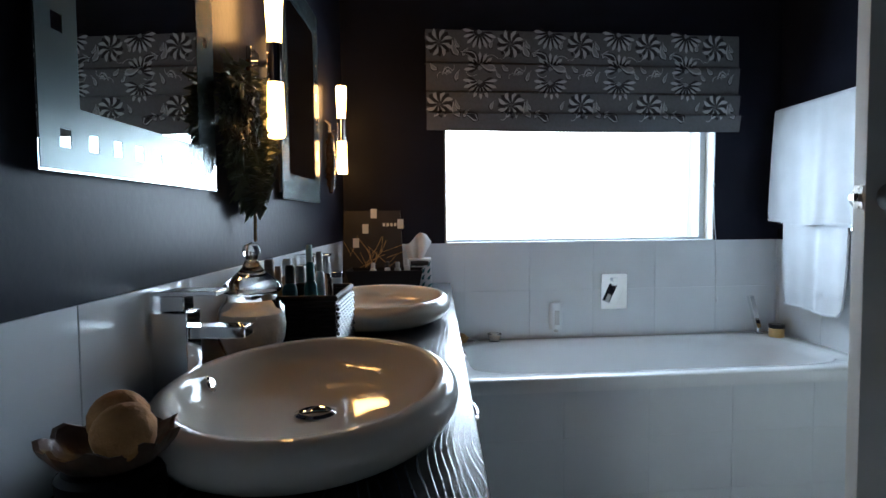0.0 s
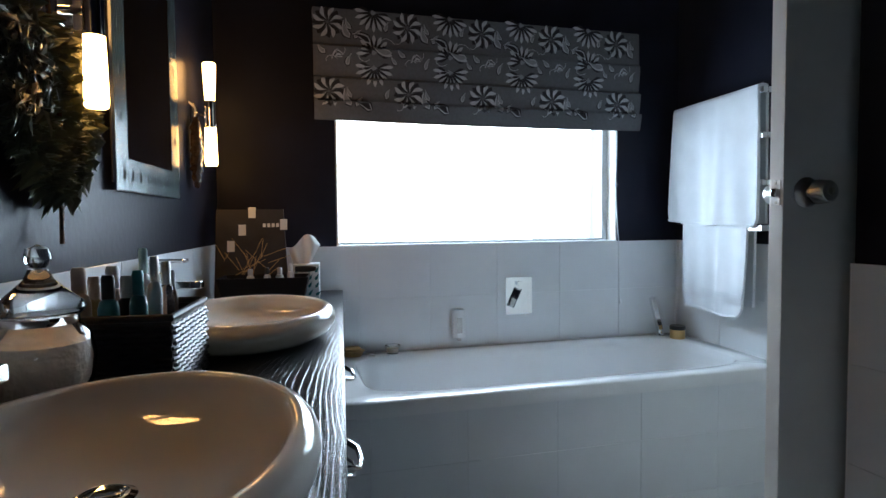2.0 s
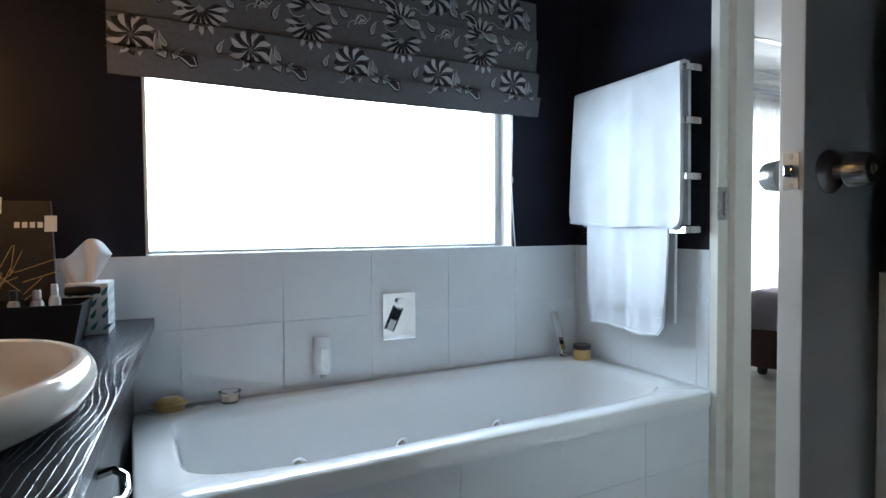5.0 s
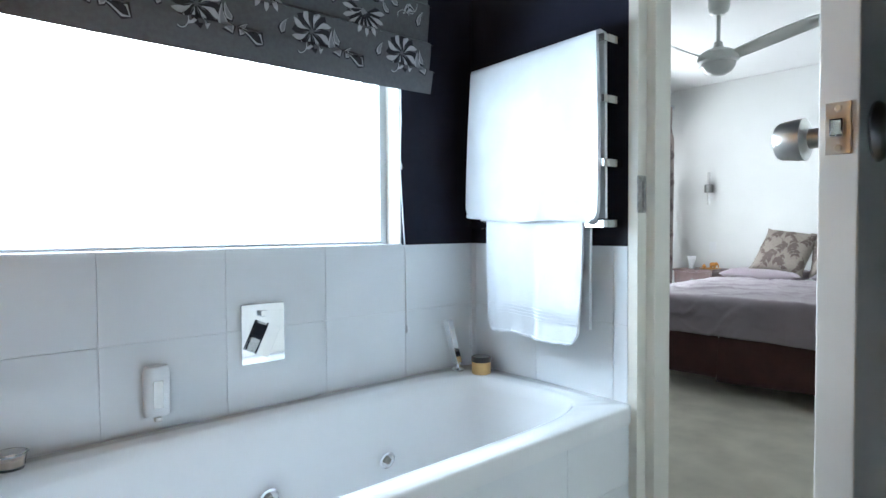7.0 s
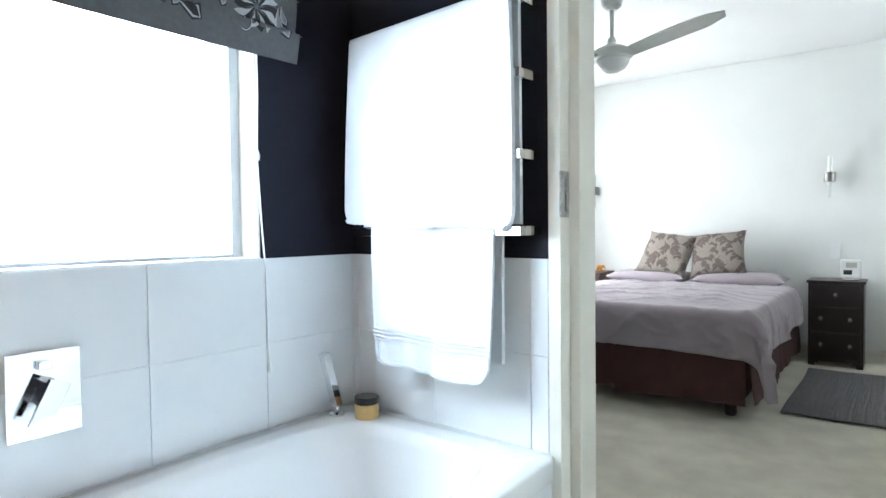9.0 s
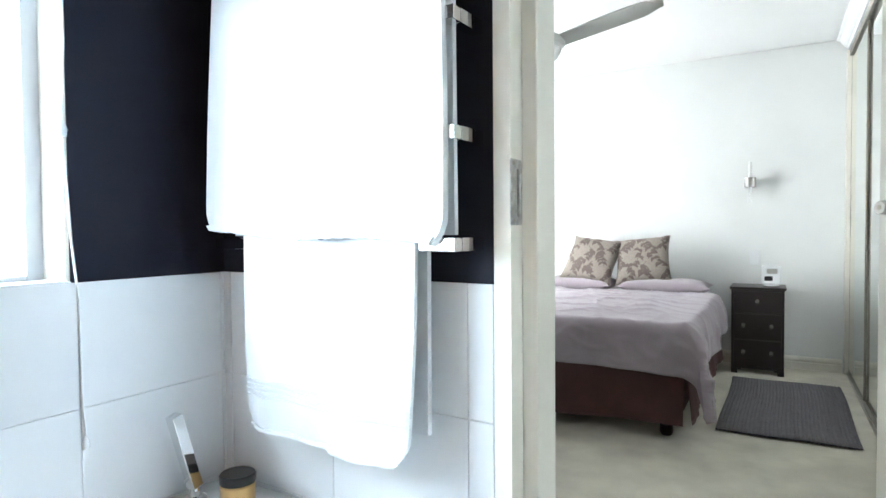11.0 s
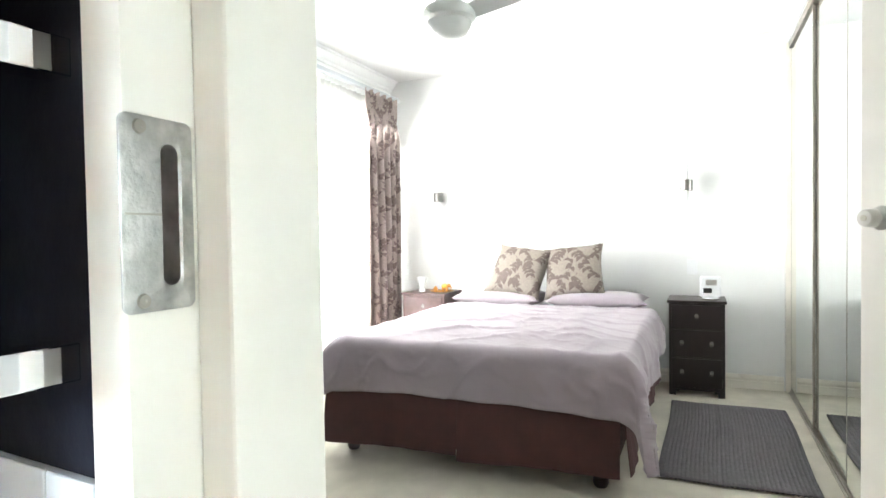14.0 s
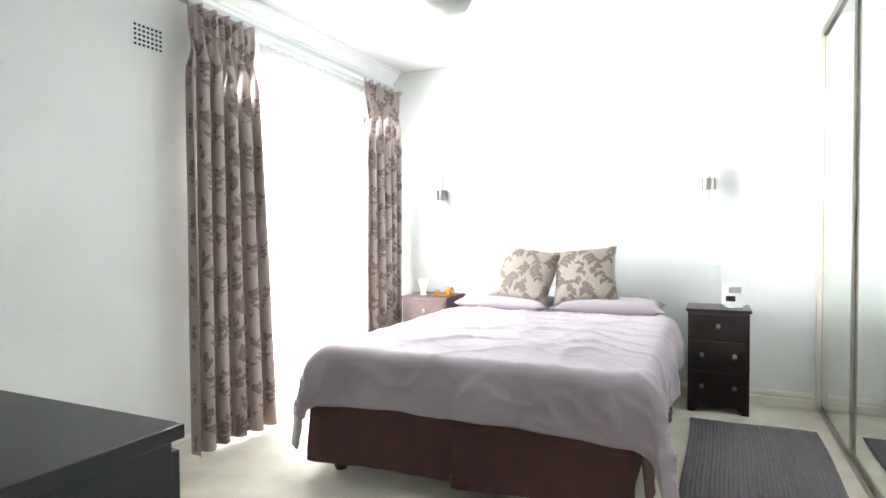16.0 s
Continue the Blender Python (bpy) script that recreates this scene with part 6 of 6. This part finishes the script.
wall_vent()


def chest():
    x0, x1, y0, y1, h = RW + 0.022, 2.495, 2.535, 3.45, 0.868
    t = thing("chest_of_drawers", ((x0 + x1) / 2, (y0 + y1) / 2, 0), "black painted chest of drawers beside the doorway", "chest of drawers")
    part("top", box((x0, y0, h - 0.024), (x1, y1, h), 0.002), "chest", t)
    part("body", box((x0, y0 + 0.006, 0.05), (x1 - 0.02, y1 - 0.006, h - 0.0245), 0.002), "chest", t)
    part("plinth", box((x0, y0 + 0.02, 0), (x1 - 0.04, y1 - 0.02, 0.0495)), "chest", t)
    for i in range(4):
        z0 = 0.06 + i * 0.193
        d = part("drawer", box((x1 - 0.0195, y0 + 0.010, z0), (x1 - 0.002, y1 - 0.010, z0 + 0.186), 0.002), "chest", t)
        for y in (y0 + 0.25, y1 - 0.25):
            part("knob", lathe([(0, 0), (0.008, 0), (0.008, 0.014), (0.015, 0.020), (0.012, 0.028), (0, 0.030)], 16, (x1 - 0.002, y, z0 + 0.095), m=pose(0, 0, 0, 0, 90)), "bronze", d)


chest()


def rug():
    x0, x1, y0, y1 = 4.42, 5.75, 1.225, 1.895
    t = thing("bedside_rug", ((x0 + x1) / 2, (y0 + y1) / 2, 0), "charcoal ribbed cotton rug on the cream carpet", "rug")

    def f(u, v):
        x = lerp(x0, x1, u) + 0.006 * math.sin(v * 7)
        y = lerp(y0, y1, v) + 0.008 * math.sin(u * 5 + 1)
        return Vector((x, y, 0.009 + 0.0022 * math.sin(v * 2 * math.pi * 34) + 0.001 * noise.noise(Vector((x * 9, y * 9, 0)))))
    bm = sheet(40, 272, f, 0.007)
    part("weave", bm, "rug", t, smooth=2.5)


rug()


def wardrobe():
    x0, x1, h = 3.66, RE - 0.001, 2.462
    t = thing("mirrored_wardrobe", ((x0 + x1) / 2, 0.75, 0), "built-in wardrobe with sliding mirror doors and bronze tracks", "wardrobe")
    part("side_jamb", box((x1 - 0.045, WARD - 0.10, 0.001), (x1, WARD + 0.020, h), 0.002), "gloss", t, "white painted jamb")
    part("side_jamb", box((x0, WARD - 0.10, 0.001), (x0 + 0.04, WARD + 0.020, h), 0.002), "gloss", t, "white painted jamb")
    part("bulkhead", box((x0, WARD - 0.10, h + 0.001), (x1, WARD, CEIL_R - 0.001)), "white_wall", t, "white bulkhead over the doors")
    part("end_panel", box((x0, RS + 0.001, 0.001), (x0 + 0.03, WARD - 0.101, CEIL_R - 0.002)), "white_wall", t)
    a, b = x0 + 0.041, x1 - 0.046
    bm = bmesh.new()
    for y in (WARD - 0.076, WARD - 0.052, WARD - 0.028, WARD - 0.004):
        box((a, y - 0.003, 0.0075), (b, y + 0.001, 0.020), bm=bm)
    box((a, WARD - 0.085, 0.001), (b, WARD + 0.006, 0.007), bm=bm)
    part("floor_track", bm, "bronze", t, "bronze double floor track")
    part("head_track", box((a, WARD - 0.085, h - 0.045), (b, WARD + 0.004, h - 0.001), 0.002), "bronze", t, "bronze head track")
    n = 3
    w = (b - a) / n
    for i in range(n):
        y = WARD - 0.012 if i % 2 == 0 else WARD - 0.026
        p0, p1 = b - (i + 1) * w - 0.012, b - i * w + (0.012 if i else 0)
        d = part("sliding_door", box((p0 + 0.010, y - 0.008, 0.040), (p1 - 0.010, y + 0.002, h - 0.060)), "mirror", t, "full height mirror door")
        for q0, q1 in ((p0, p0 + 0.0095), (p1 - 0.0095, p1)):
            part("stile", box((q0, y - 0.009, 0.022), (q1, y + 0.003, h - 0.047), 0.001), "bronze", d)
        part("rail", box((p0 + 0.010, y - 0.010, 0.022), (p1 - 0.010, y + 0.004, 0.0395)), "bronze", d)
    return t


wardrobe()


def ceiling_fan():
    cx, cy = 3.97, 2.735
    z = 2.120
    t = thing("ceiling_fan", (cx, cy, CEIL_R), "white three-bladed ceiling fan with a glass light below", "ceiling fan")
    part("canopy", lathe([(0, -0.155), (0.030, -0.155), (0.056, -0.135), (0.064, -0.100), (0.064, -0.001), (0, 0)][::-1], 28, (cx, cy, CEIL_R)), "fan_paint", t)
    part("rod", tube([(cx, cy, CEIL_R - 0.15), (cx, cy, z + 0.11)], 0.012, 12), "fan_paint", t)
    part("motor", lathe([(0, 0.125), (0.024, 0.12), (0.030, 0.085), (0.075, 0.068), (0.112, 0.045), (0.122, 0.020), (0.118, 0.0), (0.10, -0.012), (0, -0.012)][::-1], 36, (cx, cy, z)), "fan_paint", t)
    part("glass_shade", lathe([(0, -0.085), (0.045, -0.080), (0.080, -0.060), (0.098, -0.030), (0.101, -0.0125), (0, -0.0125)], 36, (cx, cy, z)), "unlit_tube", t, "frosted glass bowl")
    for k in range(3):
        ang = radians(FAN_ANGLE + 120 * k)

        def f(u, v):
            r = lerp(0.105, 0.62, u)
            w = 0.055 + 0.045 * math.sin(math.pi * min(1, u * 1.15) * 0.62) - 0.075 * smoothstep((u - 0.80) / 0.2) * 0.9
            s = (v - 0.5) * 2
            sweep = 0.05 * u * u
            x, y = r, s * w * 0.62 + sweep
            zz = z + 0.030 - 0.020 * s * (1 - 0.4 * u) + 0.110 * u - 0.006 * s * s
            return Vector((cx + x * math.cos(ang) - y * math.sin(ang), cy + x * math.sin(ang) + y * math.cos(ang), zz))
        part("blade", sheet(24, 6, f, 0.006), "fan_paint", t, smooth=1.5)


FAN_ANGLE = -92.0
ceiling_fan()


# ---- pieces of walls and floors ----
def tiled(parent, origin, right, up, normal, cols, rows, depth=0.003, gap=0.0018, material="tile"):
    """Tiles as pieces; cols and rows are joint places along right and up. Alike sizes share a mesh."""
    cache = {}
    base = BASE[parent]
    for c0, c1 in zip(cols, cols[1:]):
        for r0, r1 in zip(rows, rows[1:]):
            w, h = c1 - c0 - gap, r1 - r0 - gap
            if w < 0.004 or h < 0.004:
                continue
            key = (round(w, 4), round(h, 4))
            if key not in cache:
                bm = box((-w / 2, -h / 2, 0), (w / 2, h / 2, depth), 0.0008, segs=1)
                m = Matrix((right, up, normal)).transposed().to_4x4()
                bm.transform(m)
                bmesh.ops.recalc_face_normals(bm, faces=bm.faces)
                me = bpy.data.meshes.new("tile")
                bm.to_mesh(me)
                bm.free()
                me.materials.append(M[material])
                cache[key] = me
            ob = new("tile", cache[key])
            ob.parent = parent
            p = Vector(origin) + Vector(right) * ((c0 + c1) / 2) + Vector(up) * ((r0 + r1) / 2)
            ob.location = p - base


def spans(lo, hi, first, step):
    out = [lo]
    x = first
    while x < hi - 0.01:
        if x > lo + 0.01:
            out.append(x)
        x += step
    return out + [hi]


ROWS = [0.0, 0.11, 0.34, 0.57, 0.80, TILE_Z]


def tile_band(name, lo, hi, origin, right, normal, cols, label, rows=None):
    b = structure(name, box(lo, hi), "grout", label)
    tiled(b, origin, right, (0, 0, 1), normal, cols, rows or ROWS)
    return b


tile_band("tiling_north", (BW, BN - 0.005, 0), (BE + 0.055, BN - 0.0003, TILE_Z - 0.002), (0, BN - 0.0052, 0), (1, 0, 0), (0, -1, 0), spans(BW + 0.006, BE + 0.050, 0.218 - 0.313 * 2, 0.313), "white glazed wall tiles along the bath wall")
skewed(VANITY_SIDE)
tile_band("tiling_west", (BW + 0.0003, BS, 0), (BW + 0.005, BN - 0.013, TILE_Z + 0.018), (BW + 0.0052, 0, 0), (0, 1, 0), (1, 0, 0), spans(BS, BN - 0.014, -0.55, 0.313), "white glazed splashback tiles behind the basins", ROWS[:-1] + [TILE_Z + 0.020])
skewed(None)
skewed(DOOR_SIDE)
tile_band("tiling_east", (BE - 0.005, DOOR_N + 0.0305, 0), (BE - 0.0003, BN + 0.02, TILE_Z - 0.002), (BE - 0.0052, 0, 0), (0, 1, 0), (-1, 0, 0), spans(DOOR_N + 0.031, BN + 0.019, DOOR_N + 0.08, 0.313), "white glazed wall tiles beside the doorway")
skewed(None)
tile_band("tiling_nib", (1.1545, 1.2453, 0), (1.735, 1.250, TILE_Z - 0.002), (0, 1.2502, 0), (1, 0, 0), (0, 1, 0), spans(1.155, 1.735, 1.30, 0.313), "white glazed tiles on the short wall")
tile_band("tiling_nib_end", (1.1545, 1.10, 0), (1.1597, 1.2452, TILE_Z - 0.002), (1.1543, 0, 0), (0, 1, 0), (-1, 0, 0), [1.10, 1.2452], "white glazed tiles on the wall end")
tile_band("tiling_nib_south", (1.1545, 1.095, 0), (1.735, 1.0997, TILE_Z - 0.002), (0, 1.0948, 0), (1, 0, 0), (0, -1, 0), spans(1.147, 1.735, 1.30, 0.313), "white glazed tiles facing the basins")
# unseen tiles behind the camera, added to bounce light onto bath front and door
tile_band("tiling_south", (BW - 0.3, BS + 0.0003, 0), (BE, BS + 0.005, TILE_Z - 0.002), (0, BS + 0.0052, 0), (1, 0, 0), (0, 1, 0), spans(BW - 0.3, BE - 0.006, -0.5, 0.313), "unseen white tiles added on the rear wall to bounce light")
tile_band("tiling_east_rear", (BE - 0.005, BS + 0.01, 0), (BE - 0.0003, 1.093, TILE_Z - 0.002), (BE - 0.0052, 0, 0), (0, 1, 0), (-1, 0, 0), spans(BS + 0.012, 1.093, -0.5, 0.313), "unseen white tiles added on the side wall to bounce light")
apron = structure("tiling_bath_apron", box((0.080, 2.0115, 0), (BE - 0.008, 2.0165, 0.520)), "grout", "white glazed tiles on the bath front")
tiled(apron, (0, 2.0113, 0), (1, 0, 0), (0, 0, 1), (0, -1, 0), [0.081, 0.160, 0.478, 0.800, 1.125, 1.450, BE - 0.008], [0.0, 0.13, 0.345, 0.520])
bf = structure("floor_tiling", box((BW - 0.2, BS, -0.0038), (BE + 0.0815, BN - 0.1, -0.002)), "grout", "grey grouted bathroom floor tiles")
tiled(bf, (0, 0, -0.0019), (1, 0, 0), (0, 1, 0), (0, 0, 1), spans(BW + 0.01, BE + 0.08, -0.1, 0.33), spans(BS, BN - 0.7, -0.4, 0.33), depth=0.006, material="bath_floor")


# the basin wall and all that belongs to it, turned off square
turn = Matrix.Translation(PIVOT + Vector((0.04, 0, 0))) @ pose(0, 0, 0, 0, 0, SKEW) @ Matrix.Translation(-PIVOT)
for ob in VANITY_SIDE:
    ob.matrix_basis = turn @ ob.matrix_basis
# and the wall with the towel rail
turn = Matrix.Translation((BE, DOOR_N, 0)) @ pose(0, 0, 0, 0, 0, -4.0) @ Matrix.Translation((-BE, -DOOR_N, 0))
for ob in DOOR_SIDE:
    ob.matrix_basis = turn @ ob.matrix_basis
